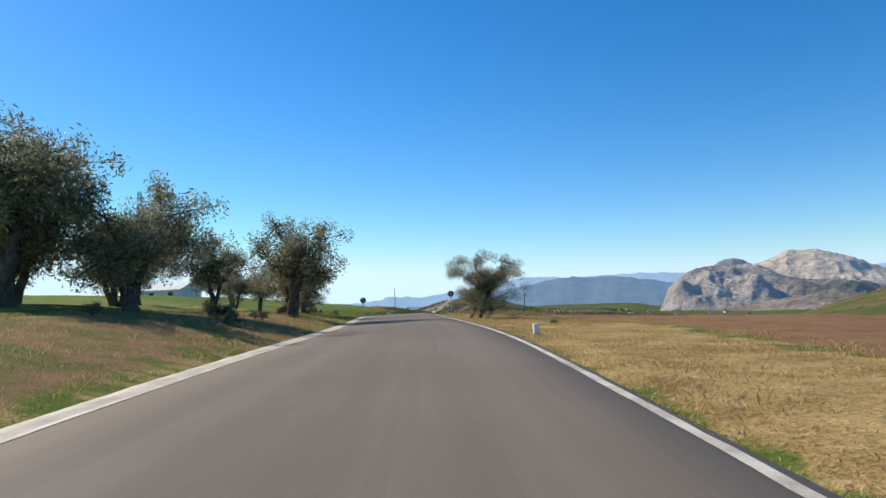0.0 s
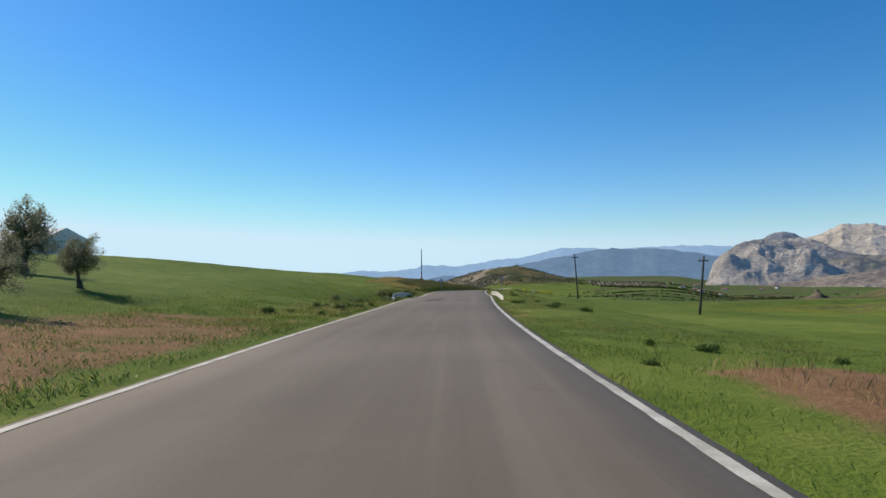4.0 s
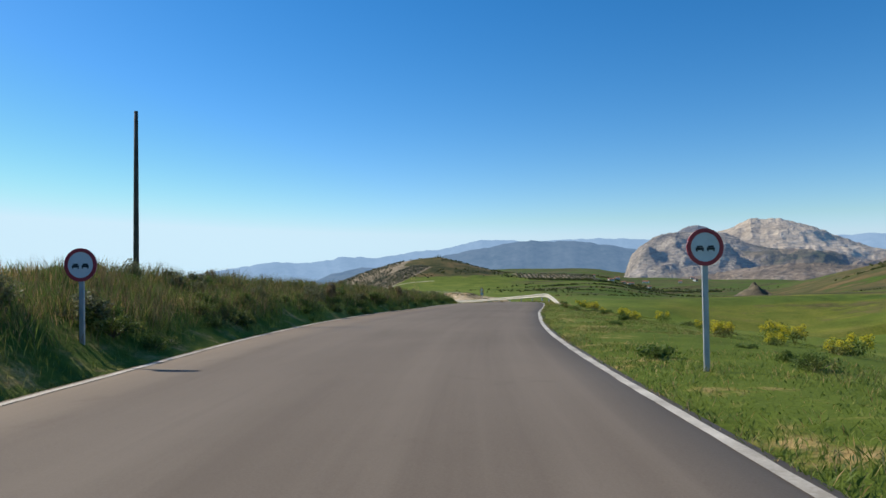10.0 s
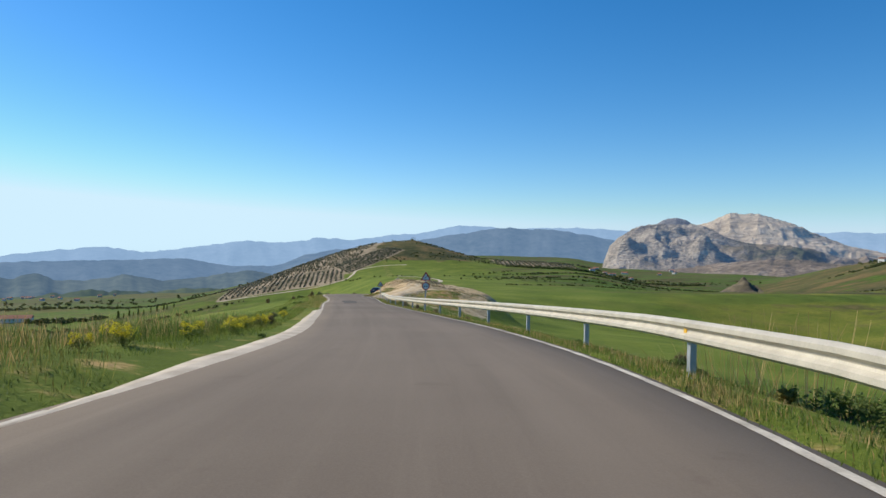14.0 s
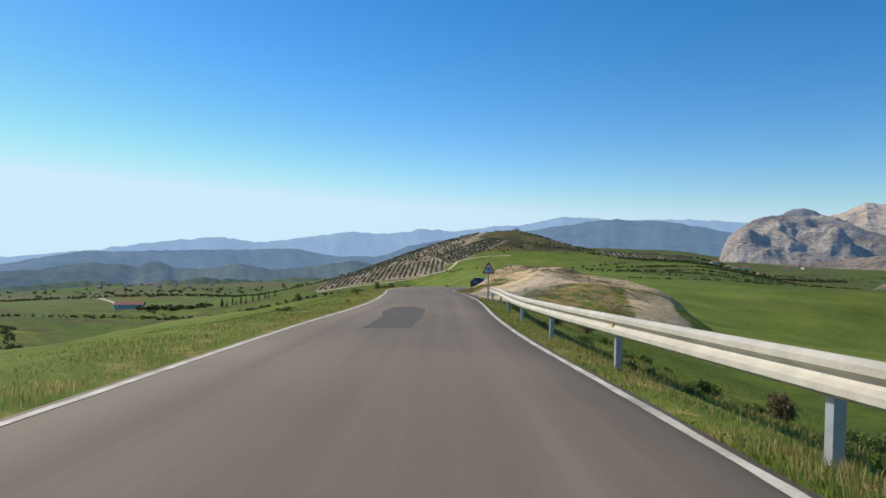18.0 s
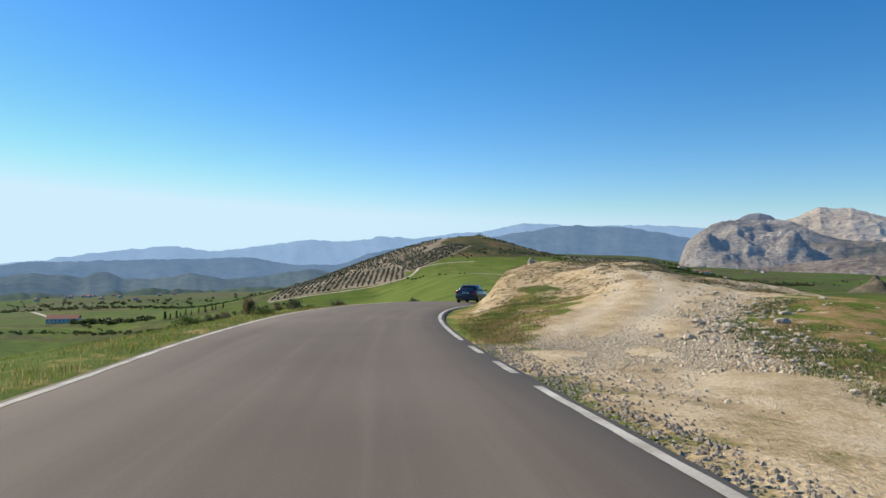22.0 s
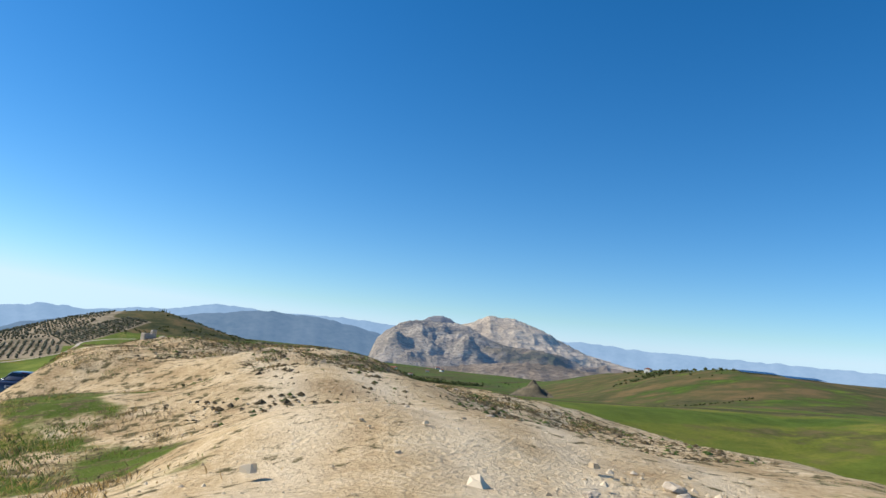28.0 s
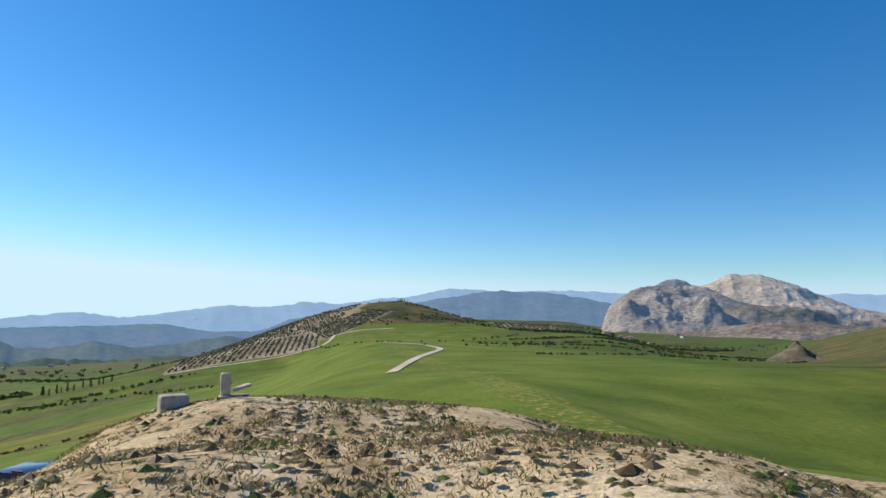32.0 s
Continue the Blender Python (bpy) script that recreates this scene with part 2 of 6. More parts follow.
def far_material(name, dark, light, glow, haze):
    """Hills many kilometres off, seen through air: the air's own light is put into them as blue emission."""
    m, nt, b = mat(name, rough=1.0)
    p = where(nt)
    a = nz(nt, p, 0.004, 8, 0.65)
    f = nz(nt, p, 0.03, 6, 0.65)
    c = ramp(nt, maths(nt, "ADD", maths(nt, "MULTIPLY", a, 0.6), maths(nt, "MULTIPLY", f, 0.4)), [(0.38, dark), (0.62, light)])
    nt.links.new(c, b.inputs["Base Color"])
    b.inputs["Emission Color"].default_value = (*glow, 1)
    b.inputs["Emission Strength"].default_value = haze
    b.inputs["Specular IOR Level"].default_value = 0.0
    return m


ASPHALT, GROUND = asphalt_material(), ground_material()
PAINT = worn("white_line", (0.34, 0.295, 0.225), (0.66, 0.60, 0.49), 1.6, 0.8, own=-1, fine=30)
CONCRETE = worn("concrete", (0.34, 0.28, 0.205), (0.56, 0.485, 0.375), 1.4, 0.9, own=-1, fine=20)


# ---- meshes ----
def part(name, bm, material, parent=None, label="", smooth=False):
    me = bpy.data.meshes.new(name)
    bm.to_mesh(me)
    bm.free()
    if smooth:
        me.polygons.foreach_set("use_smooth", [True] * len(me.polygons))
    me.materials.append(material)
    ob = new(name, me)
    ob.parent = parent
    if label:
        ob["label"] = label
    return ob


def mesh(name, verts, faces, material, smooth=True):
    me = bpy.data.meshes.new(name)
    me.from_pydata(verts, [], faces)
    me.update()
    if smooth:
        me.polygons.foreach_set("use_smooth", [True] * len(me.polygons))
    me.materials.append(material)
    return me


def sm(a, lo=0.0, hi=1.0):
    t = np.clip((np.asarray(a, float) - lo) / (hi - lo), 0, 1)
    return t * t * (3 - 2 * t)


# ---- the road's line: x and height of its middle along y ----
ROAD_Y = [-60, 0, 16.6, 33, 49.6, 65.7, 81.3, 97, 113, 128.7, 144.7, 160, 174.4, 188.6, 202.7, 215, 225, 235.3, 248, 261, 274.5, 287, 297, 308, 319.5, 332, 346, 360, 374, 390, 410]
ROAD_X = [-0.5, -0.45, -0.35, -0.77, -1.42, -1.89, -2.11, -2.09, -1.97, -1.72, -1.17, -0.16, 1.87, 4.97, 8.2, 10.34, 11.23, 11.63, 11.78, 11.63, 11.25, 10.8, 10.4, 9.75, 9.25, 9.4, 11.2, 15, 21.5, 32, 50]
ROAD_Z = [-2.6, -1.25, -0.98, -0.99, -1.09, -1.25, -1.51, -1.79, -2.01, -2.28, -2.53, -2.91, -3.39, -4.0, -4.63, -5.19, -5.77, -6.48, -7.37, -8.3, -9.2, -9.99, -10.54, -11.16, -11.84, -12.6, -13.5, -14.5, -15.8, -18.2, -22]
HALF = 2.75
# how far the painted lines lie from that line, to the left and to the right: the carriageway widens in the bends
LINE_L_Y = [-60, 10, 24, 36, 57, 68, 105, 113, 122, 133, 152, 160, 170, 177, 185, 192, 199, 206, 213, 220, 226, 232, 245, 268, 280, 294, 304, 312, 318, 333, 390, 410]
LINE_L = [3.3, 3.45, 3.0, 2.95, 3.48, 3.5, 3.45, 3.4, 2.95, 3.25, 3.75, 4.35, 4.65, 5.15, 5.65, 5.75, 5.25, 4.9, 4.05, 3.2, 2.6, 2.3, 2.65, 3.18, 3.25, 2.8, 2.75, 2.85, 3.2, 3.7, 3.0, 3.0]
LINE_R_Y = [-60, 15, 27, 39, 57, 67, 105, 120, 133, 152, 166, 174, 183, 190, 196, 203, 209, 216, 222, 231, 237, 246, 256, 268, 276, 285, 293, 300, 306, 312, 320, 335, 390, 410]
LINE_R = [2.5, 2.48, 2.38, 2.28, 2.42, 2.3, 2.48, 2.78, 2.6, 2.66, 2.45, 2.25, 2.07, 2.07, 2.2, 2.5, 2.84, 3.05, 3.45, 3.6, 3.5, 3.05, 2.8, 2.62, 2.45, 2.55, 2.8, 3.0, 3.08, 2.85, 2.6, 2.4, 2.6, 2.6]


def spline(y, ys, vs):
    """A smooth curve through the stations."""
    ys, vs = np.asarray(ys, float), np.asarray(vs, float)
    m = np.gradient(vs, ys)
    y = np.clip(y, ys[0], ys[-1])
    k = np.clip(np.searchsorted(ys, y) - 1, 0, len(ys) - 2)
    h = ys[k + 1] - ys[k]
    t = (y - ys[k]) / h
    return ((2 * t**3 - 3 * t**2 + 1) * vs[k] + (t**3 - 2 * t**2 + t) * h * m[k] + (3 * t**2 - 2 * t**3) * vs[k + 1] + (t**3 - t**2) * h * m[k + 1])


def road_x(y):
    return spline(y, ROAD_Y, ROAD_X)


def road_z(y):
    return spline(y, ROAD_Y, ROAD_Z)


def line_l(y):
    return spline(y, LINE_L_Y, LINE_L)


def line_r(y):
    return spline(y, LINE_R_Y, LINE_R)


def beside(d, y):
    """A distance from the road's middle, counted as if both lines lay 2.6 m from it."""
    return np.where(d > 0, d - line_r(y) + 2.6, d + line_l(y) - 2.6)


def out_to(d, y):
    """The other way round: a nominal distance as a true one."""
    return np.where(np.asarray(d) > 0, d + line_r(y) - 2.6, d - line_l(y) + 2.6)


def road_turn(y):
    """The road's direction as the x it gains per metre of y."""
    return (road_x(np.asarray(y) + 0.5) - road_x(np.asarray(y) - 0.5))


# heights beside the road, over the road, at distances from its middle (rows) and stations along y (columns)
SIDE_Y = [-40, 20, 70, 120, 165, 190, 212, 235, 275, 320, 370, 420]
SIDE_D = [3.0, 4.2, 6, 9, 16, 40, 120]
LEFT = [[-0.02] * 12,
        [0.25, 0.25, 0.12, 0.05, 0.65, 0.95, 0.6, -0.05, -0.05, -0.1, -0.1, -0.1],
        [0.6, 0.65, 0.3, 0.15, 1.4, 1.35, 0.8, -0.2, -0.25, -0.4, -0.5, -0.5],
        [0.9, 0.95, 0.6, 0.6, 1.9, 1.35, 0.6, -0.6, -0.8, -1.0, -1.2, -1.2],
        [1.4, 1.5, 1.4, 1.9, 2.6, 1.7, -0.6, -1.8, -2.2, -2.4, -2.8, -3.0],
        [2.3, 2.8, 3.6, 4.6, 4.3, 1.6, -4.5, -6.5, -7.0, -7.0, -8.0, -9.0],
        [4.5, 5.5, 7.5, 8.2, 3.0, -7, -15, -20, -24, -24, -24, -24]]
RIGHT = [[-0.02] * 12,
         [-0.05, -0.05, -0.08, -0.1, -0.05, -0.1, -0.2, -0.25, -0.3, -0.05, -0.3, -0.3],
         [-0.1, -0.1, -0.15, -0.3, -0.1, -0.3, -0.6, -0.8, -0.9, -0.3, -0.8, -0.9],
         [-0.15, -0.15, -0.4, -0.9, -0.5, -0.8, -1.2, -1.7, -1.9, -1.2, -2, -2],
         [-0.3, -0.3, -0.9, -1.7, -1.5, -1.9, -2.4, -3.0, -3.4, -3.2, -4, -4],
         [-0.9, -1.0, -2.0, -3.0, -4.0, -4.6, -5.2, -6.0, -6.8, -6.5, -8, -9],
         [-3, -3.2, -4.2, -5.5, -8.5, -10.5, -12, -13.5, -14, -14, -16, -16]]


def side(table, d, y):
    rows = np.stack([spline(y, SIDE_Y, r) for r in table])
    out = np.zeros_like(d) + rows[0]
    for k in range(len(SIDE_D) - 1):
        t = sm(d, SIDE_D[k], SIDE_D[k + 1]) * 0.5 + np.clip((d - SIDE_D[k]) / (SIDE_D[k + 1] - SIDE_D[k]), 0, 1) * 0.5
        out = out + (rows[k + 1] - rows[k]) * t
    return out


def peak(x, y, cx, cy, left, right, deep, power=1.4):
    r = np.sqrt(np.where(x < cx, (x - cx) / left, (x - cx) / right) ** 2 + ((y - cy) / deep) ** 2 + 1e-9)
    return np.exp(-r**power)


def wide(x, y):
    """The open country beyond the verges."""
    z = -21 - 0.034 * np.clip(y - 420, 0, 1000) - 62 * sm(-x + 60, 0, 420) * sm(y, 120, 420) - 70 * sm(-x, 350, 1900) + 6 * sm(-y, 0, 300)
    z = z - 15 * sm(x - 0.33 * (y - 400), 60, 200) * sm(y, 520, 800)
    z = z + 46 * sm(x - 0.6 * (y - 800), 340, 610) * sm(y, 500, 840) * sm(-y, -1800, -1350)
    z = z - 20 * sm(-x, -45, 45) * sm(y, 420, 620) * (1 - sm(y, 900, 1150)) * sm(x, -500, -250)
    z = z + 57 * peak(x, y, 107, 1396, 250, 130, 210, 1.4)
    z = z + 20 * peak(x, y, 330, 1330, 110, 150, 150, 2)
    z = z - 60 * sm(x, 900, 2500) - 230 * sm(np.hypot(x, y - 200), 1500, 3200) * sm(-x, -500, 0)
    return z + 4 * np.sin(x / 83 + 1.0) * np.sin(y / 97 + 0.4) * sm(np.hypot(x, y - 250), 200, 600)


# heights of the gravel lay-by and its mound: x, y, z
MOUND = [(17.2, 348, -11.05), (17.6, 345, -10.8), (16.6, 345, -11.2), (15.4, 345, -12.3), (16.6, 340, -11.95), (17.3, 338, -11.65), (24.5, 346, -10.62), (26, 341, -11.25), (27.5, 343.5, -11.65), (30.5, 346, -12.2), (10.9, 304, -10.95), (11.5, 309.6, -11.3), (12.3, 313.3, -11.5), (13.7, 317, -11.7), (15.1, 319.9, -11.72), (17, 323.5, -11.5), (18.5, 326.8, -11.15), (20, 330.8, -10.9), (21, 336.4, -10.72), (21.7, 341, -10.6), (20, 347, -10.5), (19.7, 353.7, -10.6), (24.3, 347.2, -10.5), (22, 356, -10.75), (28, 350, -11.8), (15.9, 350, -11.9), (15.4, 341, -12.7), (16.3, 332, -12.1), (20, 321.7, -11.6), (24, 325, -11.3), (28, 334, -11.9), (14, 327, -12.0), (14, 334, -12.6), (12.9, 341, -13.0), (13.3, 349, -12.9), (16.5, 313, -11.6), (33, 338, -12.3), (38, 346, -13.2), (37, 330, -13.4), (32, 323, -13.0), (26, 318, -12.3), (22, 314, -11.9)]


def mound(x, y):
    w = 0
    s = 0
    for a, b, c in MOUND:
        k = 1 / (((x - a) ** 2 + (y - b) ** 2) + 1.5) ** 1.6
        w = w + k
        s = s + k * c
    return s / w


def mound_share(x, y):
    d = beside(x - road_x(y), y)
    q = 1 - sm(np.hypot((x - (21.5 + (y - 335) * 0.12)) / 16.5, (y - 334) / 26.0), 0.7, 1.25)
    return q * sm(d, 3.0, 5.5)


def wheel_left(y):
    """Where the driven gravel of the lay-by ends, towards the road."""
    return np.interp(y, [312, 318.8, 321.9, 324.8, 330, 334.5, 340], [12.6, 13.5, 14.6, 15.7, 17.8, 18.7, 19.0])


def wheel_right(y):
    """Where it ends on its other side."""
    return np.interp(y, [309, 313, 318.7, 321, 324, 326, 328, 331], [15.5, 16.2, 17.4, 18.2, 20.2, 21.6, 23.6, 27.0])


def bare(x, y):
    """How far the lay-by is bare earth, and not overgrown."""
    wob = np.sin(x * 2.1 + 1.7 * np.sin(y * 0.9)) * np.sin(y * 1.6 + 1.3 * np.sin(x * 1.1))
    scar = np.interp(y, [324, 328.6, 334, 340], [10.5, 12.9, 14.4, 16.0])
    left = sm(wheel_left(y) - x + 0.8 * wob, -0.2, 1.6) * sm(y, 316.5, 319.5) * (1 - sm(y, 336, 342)) * sm(x - scar, -0.2, 0.9)
    right = sm(x - wheel_right(y) + 0.9 * wob, -0.4, 2.2) * (1 - sm(y, 327, 334)) * sm(y, 308, 313)
    g = left * (0.62 + 0.45 * wob) + right * (0.8 + 0.35 * wob)
    return np.clip(1 - g, 0, 1)


def height(x, y):
    x, y = np.asarray(x, float), np.asarray(y, float)
    d = beside((x - road_x(y)) / np.sqrt(1 + road_turn(y) ** 2), y)
    zr = road_z(y)
    z = zr + np.where(d > 0, side(RIGHT, np.abs(d), y), side(LEFT, np.abs(d), y))
    z = z - np.exp(-(((y - 118.5) / 7.5) ** 4)) * (0.65 * sm(-d, 2.9, 3.8) * sm(d, -8, -5.6) + 0.4 * sm(d, 2.9, 3.5) * sm(-d, -5.5, -4.2))     # the culvert's ditch
    up = (d < 0) * sm(-y, -215, -170)          # the high field on the left
    far = np.maximum(sm(np.abs(d), 70 + 110 * up, 240 + 260 * up), np.maximum(sm(y, 392, 520), sm(-y, 30, 200)))
    z = z * (1 - far) + wide(x, y) * far
    q = mound_share(x, y)
    return z * (1 - q) + mound(x, y) * q


def rut(x, y):
    """The two wheel tracks that climb the lay-by, and an older pair that swings wide."""
    out = 0
    for px, shift in (([11.5, 13.7, 17, 18.5, 20, 21, 21.7, 21.9], 0.0), ([11.9, 15.2, 18.6, 20.6, 23, 25.5, 29.5, 34], 0.3)):
        c = np.interp(y, [309.6, 317, 323.5, 326.8, 330.8, 336.4, 341, 352], px)
        for o in (-0.85, 0.85):
            out = out + np.exp(-((x - c - o - shift) / 0.34) ** 2)
    return np.clip(out, 0, 1) * sm(y, 309, 315)


def lines(lo, hi, fine, far_lo, far_hi, cap_lo, cap_hi, cap=12.0, grow=1.09):
    """Grid lines: fine between lo and hi, then wider and wider; no wider than cap inside the cap range."""
    a = list(np.arange(lo, hi + fine / 2, fine))
    s = fine
    while a[-1] < far_hi:
        s = min(s * grow, cap) if a[-1] < cap_hi else s * grow
        a.append(a[-1] + s)
    s = fine
    while a[0] > far_lo:
        s = min(s * grow, cap) if a[0] > cap_lo else s * grow
        a.insert(0, a[0] - s)
    return np.array(a)


def rough_noise(x, y, s, seed=0.0):
    return np.array([noise.fractal((a / s, b / s, seed), 1.0, 2.0, 4) for a, b in zip(x.ravel(), y.ravel())]).reshape(x.shape)


def build_ground():
    gx, gy = lines(-26, 44, 1.0, -4200, 4200, -420, 620), lines(-20, 372, 0.9, -900, 4600, -100, 1700)
    gx = np.sort(np.concatenate([gx, np.arange(9.0, 30, 1.0) + 0.5]))       # finer round the lay-by
    gy = np.sort(np.concatenate([gy, np.arange(303.1, 352, 0.9) + 0.45]))
    X, Y = np.meshgrid(gx, gy)
    Z = height(X, Y)
    right = beside(X - road_x(Y), Y)
    d = np.abs(right)
    near = (np.abs(X) < 60) & (Y < 420) & (Y > -40)
    Z[near] += (0.10 * rough_noise(X[near], Y[near], 2.6) + 0.12 * rough_noise(X[near], Y[near], 9.0, 3.0)) * sm(d[near], 3.2, 6)
    Z -= 0.05 * rut(X, Y) * mound_share(X, Y)
    Z -= 0.10 * (1 - sm(d, HALF - 0.1, HALF + 0.5)) * (Y < 408)
    nx, ny = len(gx), len(gy)
    idx = np.arange(nx * ny).reshape(ny, nx)
    f = np.stack([idx[:-1, :-1], idx[:-1, 1:], idx[1:, 1:], idx[1:, :-1]], -1).reshape(-1, 4)
    me = mesh("ground", np.stack([X, Y, Z], -1).reshape(-1, 3).tolist(), f.tolist(), GROUND)
    share = mound_share(X, Y)
    dry = 1.0 * sm(right, 2.5, 2.9) * sm(-right, -9, -6) * sm(-Y, -60, -48) + 0.35 * (1 - sm(d, 3.6, 6.5)) * (Y > 90) + 0.42 * share * (1 - bare(X, Y)) + 0.45 * sm(-right, 2.4, 2.8) * sm(right, -24, -14) * sm(-Y, -75, -50)
    soil = sm(right, 7 - 3.2 * sm(Y, 44, 56), 9 - 4.0 * sm(Y, 44, 56)) * sm(-right, -34, -30) * sm(-Y, -77, -75) * sm(Y, -30, -20)
    far = sm(np.hypot(X, Y - 230), 850, 1250) * np.maximum(sm(-X, 60, 260), np.maximum(sm(X, 420, 560), sm(Y, 1430, 1520)))
    dirt = np.maximum(share * bare(X, Y) ** 1.5, 0.62 * sm(right, 2.6, 3.0) * sm(-right, -10, -7) * sm(Y, 301, 306) * sm(-Y, -321, -316))
    soil = np.maximum(soil, 0.62 * sm(-right, 3.2, 4) * sm(right, -13, -8) * sm(Y, 44, 56) * sm(-Y, -98, -84))
    foot = sm(right, 2.6, 3.2) * sm(-right, -9, -5.5) * sm(Y, 298, 306) * sm(-Y, -350, -340)
    dry = np.maximum(dry, 0.5 * foot)
    soil = np.maximum(soil, 0.55 * sm(-right, 2.6, 3.2) * sm(right, -16, -9) * sm(-Y, -62, -50))
    soil = np.maximum(soil, 0.40 * foot)
    soil = np.maximum(soil, 0.38 * share * (1 - bare(X, Y)))
    rough_edge = sm(X - wheel_right(Y), 0, 1.6) * sm(wheel_right(Y) - X, -15, -8) * sm(Y, 305, 311) * sm(-Y, -337, -331)
    dry, soil = np.maximum(dry, 0.5 * rough_edge), np.maximum(soil, 0.42 * rough_edge)
    lane = np.abs(X - np.interp(Y, [300, 308, 319, 333, 346, 353], [25.5, 27, 29, 31.5, 35, 40.5]))
    dirt = np.maximum(dirt, 0.95 * (1 - sm(lane, 1.3, 3.2)) * sm(Y, 306, 315) * sm(-Y, -357, -352))
    col = np.stack([dry, soil, far, dirt], -1).reshape(-1, 4)
    a = me.color_attributes.new("zones", "FLOAT_COLOR", "POINT")
    a.data.foreach_set("color", col.astype(np.float32).ravel())
    mott = share * sm(Y, 324, 332) * (1 - 0.8 * np.exp(-((X - 21.3 - (Y - 338) * 0.12) / 1.6) ** 2))
    hill = sm(peak(X, Y, 107, 1396, 250, 130, 210, 1.4), 0.26, 0.5)
    a, b = (X * 80 + (Y - 1095) * 180) / 197, (-X * 180 + (Y - 1095) * 80) / 197
    grove = np.maximum(sm(X, -160, -145) * sm(-X, 0, 8) * sm(Y, 1030, 1042) * sm(-Y, -1180, -1165), sm(a, -8, 4) * sm(-a, -208, -198) * sm(b, -8, -2) * sm(-b, -64, -56))
    grove = np.maximum(grove, 0.9 * sm(X - (Y - 1160) * 0.28, -200, -185) * sm(-(X - (Y - 1160) * 0.28), -6, 6) * sm(Y, 1150, 1162) * sm(-Y, -1390, -1375))
    grove = np.maximum(grove, np.exp(-(((X - 290) / 72) ** 4) - ((Y - 1262) / 70) ** 4))
    hill = np.maximum(hill, 0.52 * sm(X - 0.6 * (Y - 800), 300, 380) * sm(Y, 480, 600) * sm(-Y, -1500, -1300) * sm(-X, -1100, -900))
    out = np.hypot(X, Y - 300)
    pasture = sm(out, 150, 330) * sm(Y, 340, 470) * np.maximum(sm(X - 0.16 * (Y - 400), 40, 130), 0.7 * sm(-X - 0.05 * (Y - 400), 20, 120))
    for nm, val in (("pasture", pasture), ("hill", hill), ("grove", grove), ("open", sm(d, 60, 110) + 0 * X), ("rut", rut(X, Y) * share)):
        at = me.attributes.new(nm, "FLOAT", "POINT")
        at.data.foreach_set("value", val.astype(np.float32).ravel())
    at = me.attributes.new("mottle", "FLOAT", "POINT")
    at.data.foreach_set("value", mott.astype(np.float32).ravel())
    ob = new("ground", me)
    return tagged(ob, "rolling green spring fields with dry verges and bare earth", "ground", kind="structure")


def strip(name, ys, offs, lifts, material, kind_label=None, jitter=0.0, lane=False):
    """A band that follows the road: offsets from its middle, and heights over it."""
    ys = np.asarray(ys, float)
    t = road_turn(ys)
    n = np.sqrt(1 + t**2)
    v = []
    for k, y in enumerate(ys):
        for o, h in zip(offs, lifts):
            o = float(out_to(o, y)) if abs(o) > 2.3 else o * (line_r(y) if o > 0 else line_l(y)) / 2.6
            o = o + (random.uniform(-jitter, jitter) if jitter else 0)
            v.append((road_x(y) + o / n[k], y - o * t[k] / n[k], road_z(y) + h))
    w = len(offs)
    f = [(i * w + j, i * w + j + 1, (i + 1) * w + j + 1, (i + 1) * w + j) for i in range(len(ys) - 1) for j in range(w - 1)]
    me = mesh(name, [tuple(map(float, p)) for p in v], f, material)
    if lane:
        a = me.attributes.new("lane", "FLOAT", "POINT")
        a.data.foreach_set("value", np.tile(np.array(offs, np.float32), len(ys)))
    return new(name, me)


build_ground()

# ---- road ----
road = strip("road", np.arange(-58, 392, 1.5), [-2.85, -2.75, -1.8, -0.9, 0, 0.9, 1.8, 2.75, 2.85], [-0.12, 0, 0.03, 0.05, 0.06, 0.05, 0.03, 0, -0.12], ASPHALT, lane=True)
tagged(road, "narrow two-way country road of worn brownish-grey asphalt", "road", kind="structure")


def edge_line(o, lo, hi):
    e = strip("edge_line", np.arange(lo, hi, 0.5), [o - 0.062, o + 0.062], [0.0115, 0.0075] if o > 0 else [0.0075, 0.0115], PAINT, jitter=0.01)
    tagged(e, "worn white painted line along the road edge", "road marking", kind="structure")


edge_line(2.6, -58, 312.2)
edge_line(2.6, 319, 391)
edge_line(-2.6, -58, 222)
edge_line(-2.6, 262, 391)
for a in (313.2, 316.0):
    edge_line(2.6, a, a + 1.7)
# a rough strip of concrete and crumbled edge along the line, thinning out at its ends
def shoulder(lo, hi, inner, w):
    ys = np.arange(lo, hi, 0.7)
    v = []
    for y in ys:
        wide_by = w * float(sm(y, lo, lo + 7) * sm(-y, -hi, -hi + 7)) + 0.04 + random.uniform(0, 0.12) * w
        t = float(road_turn(y))
        n = math.sqrt(1 + t * t)
        shift = 2.6 - float(line_l(y))
        for o, h in ((inner - wide_by - 0.1, -0.14), (inner - wide_by, 0.006), (inner - wide_by * 0.5, 0.02), (inner + random.uniform(-0.03, 0.03), 0.001)):
            o += shift
            v.append((float(road_x(y)) + o / n, float(y) - o * t / n, float(road_z(y)) + h))
    f = [(4 * i + j, 4 * i + j + 1, 4 * i + j + 5, 4 * i + j + 4) for i in range(len(ys) - 1) for j in range(3)]
    tagged(new("road_shoulder", mesh("road_shoulder", v, f, CONCRETE)), "pale crumbling concrete edge of the road", "shoulder", kind="structure")


shoulder(-58, 68, -2.56, 0.42)
shoulder(220, 263, -2.5, 0.55)

TAR = worn("fresh_tar", (0.058, 0.047, 0.036), (0.092, 0.075, 0.057), 1.2, 1.0, own=-1, fine=50)


